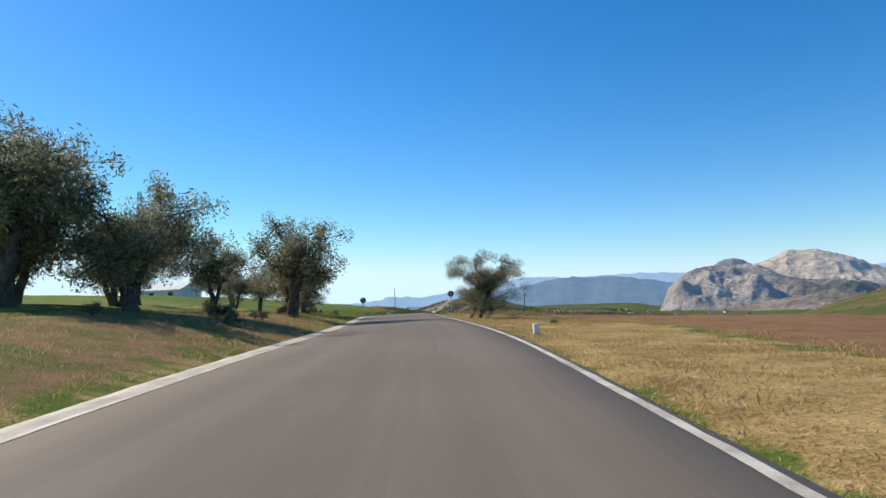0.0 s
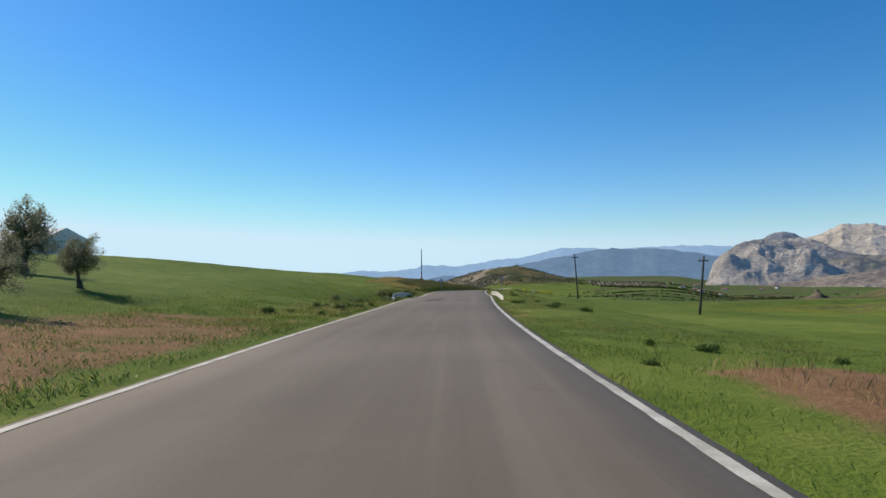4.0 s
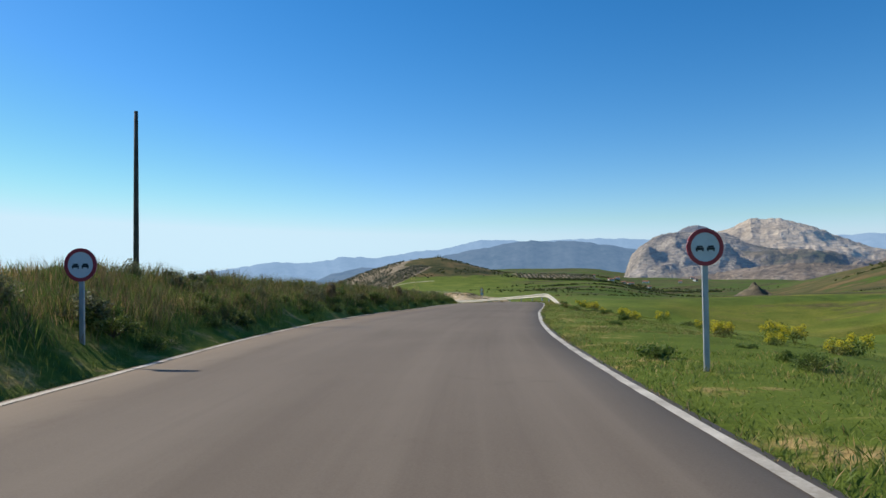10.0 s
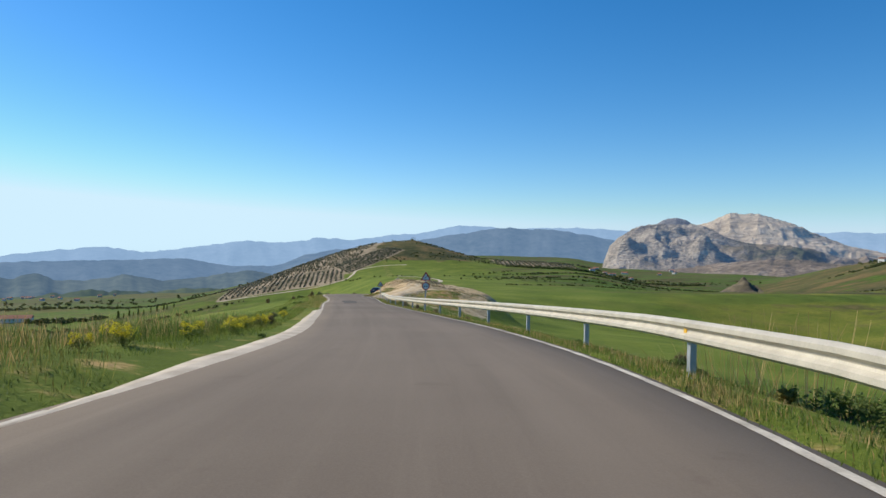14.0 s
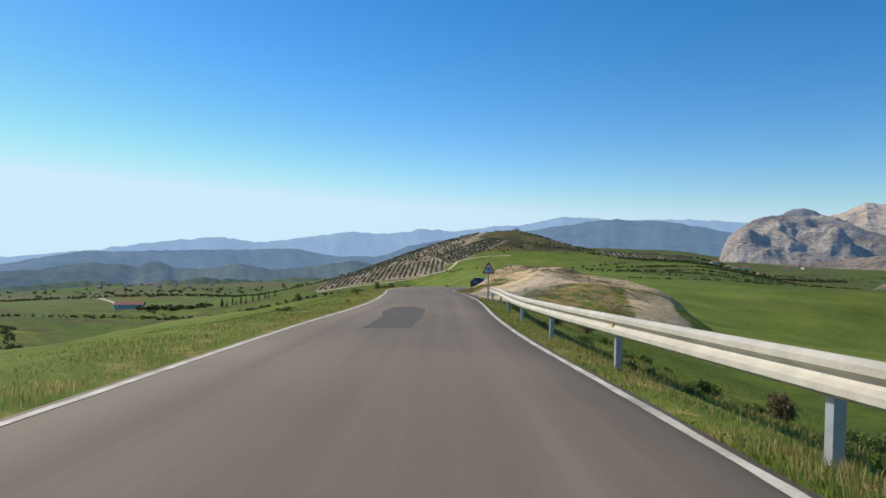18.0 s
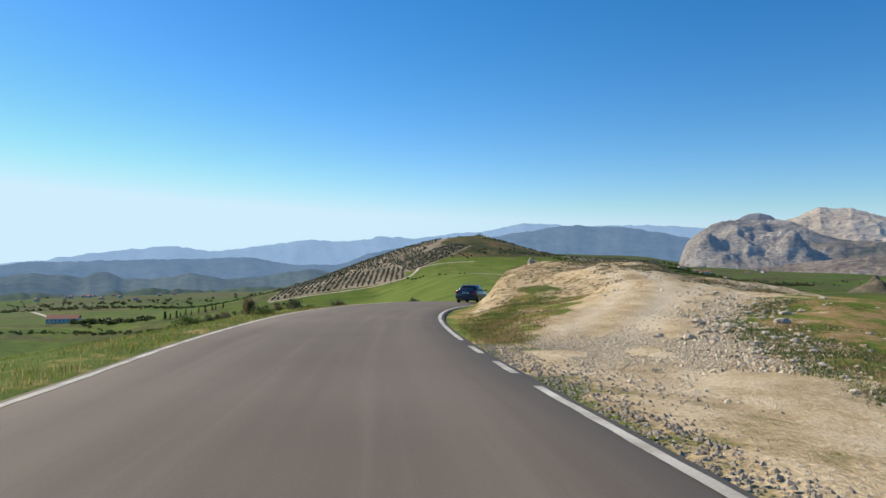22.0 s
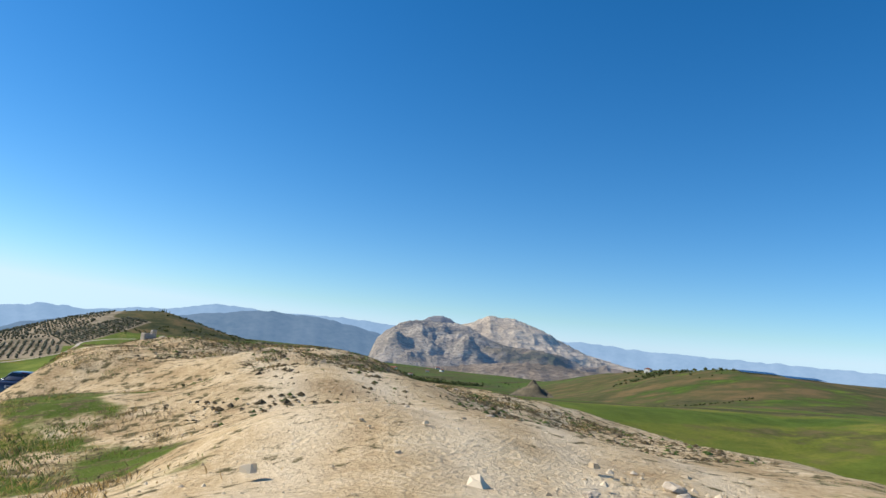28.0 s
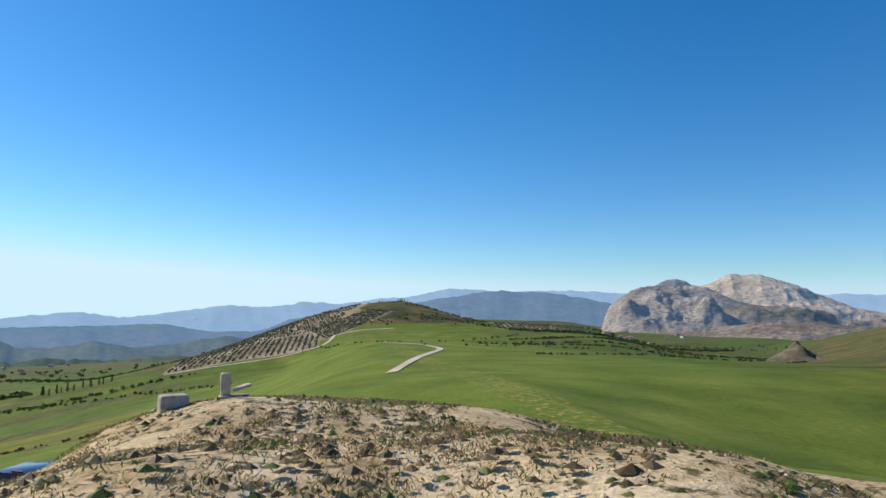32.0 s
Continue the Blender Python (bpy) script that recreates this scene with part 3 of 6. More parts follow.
def road_patch(points, ragged=0.12):
    bm = bmesh.new()
    vs = []
    n = len(points)
    for i in range(n):
        (x0, y0), (x1, y1) = points[i], points[(i + 1) % n]
        for k in range(5):
            t = k / 5
            x, y = x0 + (x1 - x0) * t + random.uniform(-0.4, 0.4) * ragged, y0 + (y1 - y0) * t + random.uniform(-ragged, ragged)
            o = abs(float(x - road_x(y))) * 2.6 / float(line_l(y))
            vs.append(bm.verts.new((x, y, float(road_z(y)) + float(np.interp(o, [0, 0.9, 1.8, 2.75], [0.06, 0.05, 0.03, 0.0])) + 0.003)))
    bm.faces.new(vs)
    bmesh.ops.triangulate(bm, faces=bm.faces)
    tagged(part("road_patch", bm, TAR), "dark irregular tar repair on the asphalt", "road patch", kind="structure")


road_patch([(-3.5, 107.2), (-2.75, 107.8), (-2.5, 112.0), (-2.9, 113.3), (-3.6, 113.0), (-3.85, 109.5)])
road_patch([(9.7, 278.2), (10.85, 278.4), (10.95, 284), (10.85, 288.0), (10.2, 290.6), (9.35, 289.8), (9.25, 286.5), (9.6, 283.5)])

road_patch([(-1.42, 185.2), (-0.5, 184.35), (0.5, 183.7), (1.35, 182.95), (1.36, 182.84), (0.5, 183.55), (-0.5, 184.2), (-1.43, 185.05)], 0.02)


# ---- far mountains ----
def ridge(name, az, el, dist, deep, material, seed, rough=0.12):
    """A range of hills: its crest's bearings (degrees right of +y) and heights over the eye (degrees), at a distance."""
    n, rows = 460, 26
    a = np.linspace(az[0], az[-1], n)
    crest = np.interp(a, az, el)
    crest = np.convolve(np.pad(crest, 2, "edge"), [0.1, 0.2, 0.4, 0.2, 0.1], "valid")
    v, f = [], []
    cy, cz = 200.0, -5.0
    for i in range(n):
        w = noise.fractal((a[i] * 1.1, seed, 0), 0.8, 2.0, 6) * rough
        top = math.tan(radians(crest[i] + w)) * dist
        for j in range(rows):
            t = j / (rows - 1)
            r = dist - deep * (1 - t)
            spur = noise.ridged_multi_fractal((a[i] * 0.55 + 0.5 * t, t * 1.1, seed), 0.9, 2.1, 6, 1.0, 2.0) - 1.0
            h = -330 + (top + 330) * (t ** 0.75) + 0.004 * dist * spur * math.sin(math.pi * t) ** 0.7 * (1 - 0.35 * t)
            v.append((r * math.sin(radians(a[i])), cy + r * math.cos(radians(a[i])), cz + min(h, top)))
    for i in range(n - 1):
        for j in range(rows - 1):
            p = i * rows + j
            f.append((p, p + rows, p + rows + 1, p + 1))
    ob = new(name, mesh(name, v, f, material))
    return tagged(ob, "hazy blue mountain range along the horizon", "mountains", kind="structure")


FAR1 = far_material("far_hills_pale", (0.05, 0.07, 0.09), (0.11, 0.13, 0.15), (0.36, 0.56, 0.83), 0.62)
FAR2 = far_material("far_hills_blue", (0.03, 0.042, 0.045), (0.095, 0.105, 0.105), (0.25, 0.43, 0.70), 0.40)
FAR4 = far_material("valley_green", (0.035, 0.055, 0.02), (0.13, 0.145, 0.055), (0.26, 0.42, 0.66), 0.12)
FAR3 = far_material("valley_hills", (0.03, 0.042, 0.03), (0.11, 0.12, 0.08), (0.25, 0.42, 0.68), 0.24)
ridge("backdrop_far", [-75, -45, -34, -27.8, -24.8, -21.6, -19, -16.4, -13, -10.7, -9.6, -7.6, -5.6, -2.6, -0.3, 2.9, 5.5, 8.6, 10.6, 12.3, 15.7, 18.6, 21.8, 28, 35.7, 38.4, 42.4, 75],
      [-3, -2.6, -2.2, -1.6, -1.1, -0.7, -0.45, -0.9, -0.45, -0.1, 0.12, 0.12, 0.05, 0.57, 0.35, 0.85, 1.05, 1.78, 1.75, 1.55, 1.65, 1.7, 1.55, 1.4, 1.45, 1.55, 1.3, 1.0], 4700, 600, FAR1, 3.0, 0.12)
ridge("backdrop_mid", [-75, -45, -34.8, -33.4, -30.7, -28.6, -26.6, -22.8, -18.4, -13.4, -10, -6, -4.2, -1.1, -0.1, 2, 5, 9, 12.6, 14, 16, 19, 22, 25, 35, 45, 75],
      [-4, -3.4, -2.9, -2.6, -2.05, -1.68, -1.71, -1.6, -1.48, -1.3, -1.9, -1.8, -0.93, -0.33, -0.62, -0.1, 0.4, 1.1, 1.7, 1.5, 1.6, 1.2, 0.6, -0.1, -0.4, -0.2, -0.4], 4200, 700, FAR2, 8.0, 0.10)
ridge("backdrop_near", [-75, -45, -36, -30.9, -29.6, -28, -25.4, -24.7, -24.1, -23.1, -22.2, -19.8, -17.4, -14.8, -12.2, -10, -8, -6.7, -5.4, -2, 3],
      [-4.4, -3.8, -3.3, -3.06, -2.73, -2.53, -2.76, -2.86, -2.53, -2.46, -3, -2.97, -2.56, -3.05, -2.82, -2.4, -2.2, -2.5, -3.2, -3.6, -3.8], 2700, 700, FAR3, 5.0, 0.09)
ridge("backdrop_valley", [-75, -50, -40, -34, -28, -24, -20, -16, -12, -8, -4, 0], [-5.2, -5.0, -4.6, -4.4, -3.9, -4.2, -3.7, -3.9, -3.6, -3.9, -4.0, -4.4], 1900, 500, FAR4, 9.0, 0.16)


def mountain_rock(name, dark, mid, light, scale, cracks, haze):
    m, nt, b = mat(name, rough=0.95)
    p = where(nt)
    mp = nt.nodes.new("ShaderNodeMapping")
    mp.inputs["Scale"].default_value, mp.inputs["Rotation"].default_value = (0.5, 1, 1.5), (0, radians(-28), 0)
    nt.links.new(p, mp.inputs[0])
    a = nz(nt, mp.outputs[0], scale, 8, 0.6)
    f = nz(nt, mp.outputs[0], scale * 8, 8, 0.7)
    c = ramp(nt, maths(nt, "ADD", maths(nt, "MULTIPLY", a, 0.55), maths(nt, "MULTIPLY", f, 0.45)), [(0.36, dark), (0.5, mid), (0.66, light)])
    w = nt.nodes.new("ShaderNodeTexWave")            # tilted beds of stone
    w.bands_direction = "Z"
    w.inputs["Scale"].default_value, w.inputs["Distortion"].default_value, w.inputs["Detail"].default_value, w.inputs["Detail Scale"].default_value = scale * 1.9, 9.0, 5.0, 1.6
    nt.links.new(mp.outputs[0], w.inputs["Vector"])
    c = mixc(nt, maths(nt, "MULTIPLY", step(nt, w.outputs["Fac"], 0.35, 0.08), 0.22), c, dark)
    g = ramp(nt, a, [(0.38, (0.07, 0.078, 0.04)), (0.5, (0.18, 0.15, 0.09)), (0.62, (0.28, 0.21, 0.145))])
    scrub = attr(nt, "scrub").outputs["Fac"]
    c = mixc(nt, step(nt, maths(nt, "ADD", scrub, maths(nt, "MULTIPLY", maths(nt, "SUBTRACT", f, 0.5), 1.6)), 0.35, 0.65), c, g)
    nt.links.new(c, b.inputs["Base Color"])
    bump(nt, b, maths(nt, "ADD", f, maths(nt, "MULTIPLY", w.outputs["Fac"], 0.22)), cracks, 20)
    b.inputs["Specular IOR Level"].default_value = 0.0
    # haze of the air in front of the rock, put in as blue emission
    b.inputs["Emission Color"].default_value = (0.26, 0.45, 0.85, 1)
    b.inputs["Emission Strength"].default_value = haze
    return m


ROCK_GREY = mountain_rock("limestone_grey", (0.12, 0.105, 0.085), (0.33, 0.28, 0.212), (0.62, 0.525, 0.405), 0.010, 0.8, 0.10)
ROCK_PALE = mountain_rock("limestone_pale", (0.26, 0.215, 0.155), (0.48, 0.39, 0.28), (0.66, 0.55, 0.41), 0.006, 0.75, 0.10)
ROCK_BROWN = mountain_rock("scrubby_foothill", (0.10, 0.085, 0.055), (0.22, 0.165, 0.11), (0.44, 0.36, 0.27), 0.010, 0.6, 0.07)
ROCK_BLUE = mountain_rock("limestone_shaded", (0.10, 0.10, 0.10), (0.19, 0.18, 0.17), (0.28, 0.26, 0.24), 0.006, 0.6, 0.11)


def massif(name, az, el, dist, deep, material, seed, base, gully_h, lump_h, green, parent, knobs=()):
    """A mountain face: crest heights by bearing, with buttresses and gullies below."""
    n, rows = 260, 90
    v, scrub, f = [], [], []
    a = np.linspace(az[0], az[-1], n)
    for i in range(n):
        top = math.tan(radians(np.interp(a[i], az, el))) * dist
        jag = 0.0016 * dist * noise.fractal((a[i] * 2.2, seed, 0), 1.0, 2.0, 6)
        x = a[i]
        u = dist * radians(x)
        for j in range(rows):
            t = j / (rows - 1)
            r = dist - deep * (1 - t)
            gully = noise.ridged_multi_fractal((u / 190, r / 230, seed), 0.9, 2.1, 7, 1.0, 2.0) - 1.0
            lump = noise.fractal((u / 330, r / 300, seed + 1.5), 0.9, 2.1, 7)
            rise = 0.3 * t + 0.7 * float(sm(t, 0.10, 0.95))
            z = base + (top - base) * rise + (gully_h * gully + lump_h * lump) * math.sin(math.pi * t) * (0.6 + 0.4 * t)
            z += jag * t**8
            for ka, kt, kh, kw in knobs:
                z += kh * math.exp(-((u - dist * radians(ka)) / kw) ** 2 - ((r - dist + deep * (1 - kt)) / (kw * 1.3)) ** 2)
            v.append((r * math.sin(radians(x)), 200 + r * math.cos(radians(x)), -5 + z))
            scrub.append(float(np.clip(green(x) - 1.5 * t + 0.9 * lump - 0.25 * gully, 0, 1)))
    for i in range(n - 1):
        for j in range(rows - 1):
            p = i * rows + j
            f.append((p, p + rows, p + rows + 1, p + 1))
    me = mesh(name, v, f, material)
    at = me.attributes.new("scrub", "FLOAT", "POINT")
    at.data.foreach_set("value", np.array(scrub, np.float32))
    ob = new(name, me)
    ob.parent = parent
    return ob


limestone = tagged(new("limestone_mountain"), "bare grey and beige limestone mountain with cliffs above scrubland", "mountain")
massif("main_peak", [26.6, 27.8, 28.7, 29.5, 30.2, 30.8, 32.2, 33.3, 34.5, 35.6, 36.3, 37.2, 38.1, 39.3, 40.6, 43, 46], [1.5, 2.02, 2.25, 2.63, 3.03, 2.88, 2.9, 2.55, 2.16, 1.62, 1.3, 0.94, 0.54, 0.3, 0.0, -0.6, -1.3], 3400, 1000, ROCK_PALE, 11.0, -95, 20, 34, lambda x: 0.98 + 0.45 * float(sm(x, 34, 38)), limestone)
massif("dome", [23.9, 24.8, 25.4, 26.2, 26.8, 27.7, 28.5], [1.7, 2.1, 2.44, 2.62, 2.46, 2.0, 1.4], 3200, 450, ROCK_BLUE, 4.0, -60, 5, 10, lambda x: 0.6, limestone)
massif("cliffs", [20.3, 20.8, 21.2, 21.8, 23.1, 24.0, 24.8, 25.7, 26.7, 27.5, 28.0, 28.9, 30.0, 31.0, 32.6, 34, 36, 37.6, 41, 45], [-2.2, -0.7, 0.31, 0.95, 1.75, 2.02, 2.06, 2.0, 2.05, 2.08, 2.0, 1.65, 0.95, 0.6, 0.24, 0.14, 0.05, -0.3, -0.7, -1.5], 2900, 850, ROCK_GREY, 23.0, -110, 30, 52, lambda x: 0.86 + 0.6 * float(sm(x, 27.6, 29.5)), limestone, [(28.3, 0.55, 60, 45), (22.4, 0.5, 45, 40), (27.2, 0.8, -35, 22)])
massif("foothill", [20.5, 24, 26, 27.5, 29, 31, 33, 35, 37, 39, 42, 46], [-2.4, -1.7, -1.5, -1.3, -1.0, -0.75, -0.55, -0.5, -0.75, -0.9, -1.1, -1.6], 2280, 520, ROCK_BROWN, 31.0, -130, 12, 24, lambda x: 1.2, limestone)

# ---- more materials ----
def leaf_material(name, dark, light, through_light=0.4, rough=0.55, withered=0.0):
    m, nt, b = mat(name, rough=rough)
    b.inputs["Specular IOR Level"].default_value = 0.2
    r = nt.nodes.new("ShaderNodeNewGeometry").outputs["Random Per Island"]
    big = nz(nt, where(nt), 0.8, 3)
    c = ramp(nt, maths(nt, "ADD", maths(nt, "MULTIPLY", r, 0.7), maths(nt, "MULTIPLY", big, 0.3)), [(0.1, dark), (0.9, light)])
    if withered:                                     # patches that have dried out
        w = step(nt, nz(nt, where(nt), 0.45, 5, 0.65), 0.47, 0.64)
        c = mixc(nt, maths(nt, "MULTIPLY", w, withered), c, mixc(nt, r, (0.13, 0.10, 0.035), (0.34, 0.27, 0.10)))
    nt.links.new(c, b.inputs["Base Color"])
    t = nt.nodes.new("ShaderNodeBsdfTranslucent")
    nt.links.new(c, t.inputs[0])
    mx = nt.nodes.new("ShaderNodeMixShader")
    mx.inputs[0].default_value = through_light
    nt.links.new(b.outputs[0], mx.inputs[1])
    nt.links.new(t.outputs[0], mx.inputs[2])
    nt.links.new(mx.outputs[0], nt.nodes["Material Output"].inputs[0])
    return m


OLIVE = leaf_material("olive_leaves", (0.10, 0.10, 0.05), (0.36, 0.34, 0.20))
GRASS = leaf_material("green_grass", (0.085, 0.135, 0.018), (0.27, 0.31, 0.06), withered=0.7)
STRAW = leaf_material("dry_grass", (0.30, 0.19, 0.065), (0.64, 0.46, 0.20))
WEED = leaf_material("weed_leaves", (0.050, 0.09, 0.016), (0.17, 0.23, 0.05), withered=0.3)
YELLOW = leaf_material("yellow_flowers", (0.55, 0.46, 0.03), (0.78, 0.66, 0.05))
BARK = worn("olive_bark", (0.045, 0.036, 0.027), (0.13, 0.105, 0.08), 5, 0.95, fine=40, relief=0.6, dist=0.03)
STEEL = worn("galvanised_steel", (0.40, 0.365, 0.29), (0.55, 0.505, 0.405), 2.5, 0.6, 0.1, own=-1, fine=40, relief=0.05)
POST = worn("post_steel", (0.30, 0.32, 0.34), (0.44, 0.46, 0.48), 4, 0.5, 0.45, own=-1, fine=50, relief=0.05)
RED = worn("sign_red", (0.30, 0.02, 0.03), (0.40, 0.035, 0.045), 4, 0.5, fine=60, relief=0.02)
WHITE = worn("sign_white", (0.55, 0.57, 0.58), (0.68, 0.69, 0.68), 4, 0.45, fine=60, relief=0.02)
BLACK = worn("sign_black", (0.015, 0.015, 0.016), (0.03, 0.03, 0.032), 6, 0.5, fine=60, relief=0.02)
GREY = worn("sign_back", (0.05, 0.055, 0.06), (0.085, 0.09, 0.1), 4, 0.6, 0.2, fine=50, relief=0.04)
WOOD = worn("pole_wood", (0.035, 0.03, 0.026), (0.09, 0.078, 0.064), 3, 0.9, fine=30, relief=0.5, dist=0.01)
STONE = worn("limestone_rubble", (0.38, 0.30, 0.21), (0.64, 0.54, 0.41), 3, 0.95, fine=18, relief=0.5, dist=0.02, own=0.35)
BLOCK = worn("weathered_block", (0.28, 0.23, 0.18), (0.50, 0.43, 0.35), 3, 0.95, fine=18, relief=0.6, dist=0.03)
AMBER = worn("reflector_amber", (0.55, 0.30, 0.02), (0.7, 0.42, 0.04), 8, 0.3, fine=60, relief=0)


def turn(d):
    """A frame of axes whose z runs along d."""
    return Vector(d).normalized().to_track_quat("Z", "Y").to_matrix()


def tube(bm, pts, radii, sides=8, wobble=0.0):
    """A tapered limb through the points."""
    rings = []
    for i, p in enumerate(pts):
        d = Vector(pts[min(i + 1, len(pts) - 1)]) - Vector(pts[max(i - 1, 0)])
        m = turn(d)
        rings.append([bm.verts.new(Vector(p) + m @ Vector((math.cos(k * math.tau / sides), math.sin(k * math.tau / sides), 0)) * radii[i] * (1 + random.uniform(-wobble, wobble))) for k in range(sides)])
    for a, b in zip(rings, rings[1:]):
        for k in range(sides):
            bm.faces.new((a[k], a[(k + 1) % sides], b[(k + 1) % sides], b[k]))
    bm.faces.new(rings[-1])
    bm.faces.new(rings[0][::-1])


def box(bm, lo, hi, bevel=0.0, m=None):
    """A block between two corners, its edges rounded, turned by m."""
    r = bmesh.ops.create_cube(bm, size=1.0)
    c = [(a + b) / 2 for a, b in zip(lo, hi)]
    s = [b - a for a, b in zip(lo, hi)]
    bmesh.ops.transform(bm, verts=r["verts"], matrix=Matrix.Translation(c) @ Matrix.Diagonal((*s, 1)))
    vs = r["verts"]
    if bevel:
        es = list({e for v in vs for e in v.link_edges})
        out = bmesh.ops.bevel(bm, geom=es, offset=bevel, segments=2, affect="EDGES", profile=0.5)
        vs = list({v for f in out["faces"] for v in f.verts} | {v for v in vs if v.is_valid})
    if m is not None:
        bmesh.ops.transform(bm, verts=vs, matrix=m)


def leaves(name, centres, per, spread, size, material, parent, slim=0.3, flat=1.0, droop=0.0):
    """Many small leaves round centres, as one mesh."""
    rng = np.random.default_rng(len(centres) * 7 + per)
    c = np.repeat(np.asarray(centres, float), per, 0)
    n = len(c)
    g = rng.normal(size=(n, 3))
    g /= np.linalg.norm(g, axis=1)[:, None]
    c = c + g * (rng.random((n, 1)) ** 0.45) * np.asarray(spread)
    a = rng.normal(size=(n, 3)) + np.array([0, 0, -droop])
    a[:, 2] *= flat
    a /= np.linalg.norm(a, axis=1)[:, None]
    b = np.cross(a, rng.normal(size=(n, 3)))
    b /= np.linalg.norm(b, axis=1)[:, None]
    L = (size * rng.uniform(0.6, 1.3, (n, 1)))
    v = np.stack([c - a * L / 2, c + b * L * slim / 2, c + a * L / 2, c - b * L * slim / 2], 1).reshape(-1, 3)
    return quads(name, v, material, parent)


def quads(name, v, material, parent=None):
    n = len(v) // 4
    me = bpy.data.meshes.new(name)
    me.vertices.add(4 * n)
    me.vertices.foreach_set("co", v.astype(np.float32).ravel())
    me.loops.add(4 * n)
    me.loops.foreach_set("vertex_index", np.arange(4 * n, dtype=np.int32))
    me.polygons.add(n)
    me.polygons.foreach_set("loop_start", np.arange(0, 4 * n, 4, dtype=np.int32))
    me.update(calc_edges=True)
    me.materials.append(material)
    ob = new(name, me)
    ob.parent = parent
    return ob


def z_at(x, y):
    return float(height(x, y))


# ---- olive trees ----
def olive(seed, h, w, lean=(0.0, 0.0), stems=1, per=95, leaf=0.13, low=0.02, gap=0.35, full=0.10):
    """A gnarled olive: forked trunk, twisting limbs, an open crown of small grey-green leaves."""
    st = random.getstate()
    random.seed(seed)
    root = new("olive_tree")
    bm = bmesh.new()
    tips, limbs = [], []
    for s in range(stems):
        a0 = random.uniform(0, 6.28)
        p = Vector((-gap * abs(math.cos(a0)), 0.35 * math.sin(a0), -0.15)) * (s > 0) + Vector((0, 0, -0.15))
        top = Vector((lean[0] + random.uniform(-0.2, 0.2) * w, lean[1] + random.uniform(-0.1, 0.1) * w, h * random.uniform(0.34, 0.42)))
        pts, rad = [], []
        for k in range(7):
            t = k / 6
            q = p.lerp(top, t) + Vector((random.uniform(-1, 1), random.uniform(-1, 1), 0)) * 0.07 * (0 < k < 6)
            pts.append(q)
            rad.append(h * (0.045 - 0.018 * t) * (1.5 if k == 0 else 1.0) / (1 + 0.25 * (stems - 1)))
        tube(bm, pts, rad, 9, 0.14)
        n = 5 if stems == 1 else 4
        for j in range(n):
            a = j * math.tau / n + random.uniform(-0.4, 0.4)
            r = w * 0.5 * random.uniform(0.5, 0.85)
            end = top + Vector((math.cos(a) * r, math.sin(a) * r, h * random.uniform(low, 0.46)))
            limbs.append((pts[-1], end, rad[-1] * 0.7, a))
    trunk = part("trunk", bm, BARK, root, smooth=True)
    for b0, end, r0, a in limbs:
        bm = bmesh.new()
        pts = [b0.lerp(end, k / 5) + Vector((random.uniform(-1, 1), random.uniform(-1, 1), random.uniform(-0.6, 1))) * 0.05 * h * (0 < k < 5) for k in range(6)]
        tube(bm, pts, [r0 * (1 - 0.14 * k) for k in range(6)], 6, 0.1)
        for k in (2, 3, 4, 5):
            for _ in range(3):
                e = pts[k] + Vector((random.gauss(0, 0.16) * w, random.gauss(0, 0.16) * w, random.uniform(-0.14, 0.17) * h))
                tube(bm, [pts[k], pts[k].lerp(e, 0.5) + Vector((0, 0, 0.04)), e], [r0 * 0.35, r0 * 0.22, r0 * 0.08], 4)
                tips.append(e)
                tips.append(pts[k].lerp(e, 0.6))
        part("limb", bm, BARK, root, smooth=True)
    tips = [tuple(t) for t in tips]
    leaves("crown", tips, per, (w * full, w * full, h * full * 0.95), leaf, OLIVE, root, slim=0.32, droop=0.25)
    random.setstate(st)
    return root


def put(ob, x, y, turn_z=0.0, s=1.0, dz=0.0):
    ob.matrix_basis = pose(x, y, z_at(x, y) + dz, 0, 0, turn_z) @ Matrix.Scale(s, 4)
    return ob


t0 = olive(3, 3.5, 3.7, (0.35, 0.1), stems=2, per=300, leaf=0.07, low=-0.32, gap=1.0, full=0.10)
put(t0, 2.95, 36.8, 0)
tagged(t0, "old olive tree with two leaning trunks beside the road", "olive tree", "olive trees along the road")
kinds = [olive(11, 5.0, 4.0, (0.3, 0.0), stems=2, per=84, leaf=0.15, low=-0.24), olive(12, 5.0, 3.6, (-0.3, 0.2), stems=3, per=64, leaf=0.15, low=-0.26), olive(13, 5.0, 4.4, (0.1, 0.3), stems=2, per=84, leaf=0.15, low=-0.18)]
spots = [(-6.9, 36, 1.14, 20), (-9.1, 51.5, 0.92, 100), (-9.4, 47.3, 0.94, 220), (-20.5, 85, 1.0, 10), (-13.7, 78.4, 0.52, 70), (-14.0, 83.5, 0.46, 160), (-17.0, 93, 0.45, 250),
         (-14, 32, 1.05, 40), (-17, 40, 1.0, 300), (-12.5, 41, 0.98, 130), (-19.5, 31, 1.15, 200), (-11, 25.5, 1.15, 330), (-14.5, 24, 1.55, 75), (-17, 27.5, 1.45, 180), (-23, 52, 1.1, 30), (-26, 92, 0.95, 120), (-24, 100, 0.8, 280), (-16, 58, 0.75, 15)]
for i, (x, y, s, a) in enumerate(spots):
    k = kinds[i % 3] if i < 3 else copy_thing(kinds[i % 3], Matrix())
    put(k, x, y, a, s)
    tagged(k, "tall grey-green olive tree on the grassy bank" if s > 0.8 else "small young olive tree at the field's edge", "olive tree", "olive trees along the road")


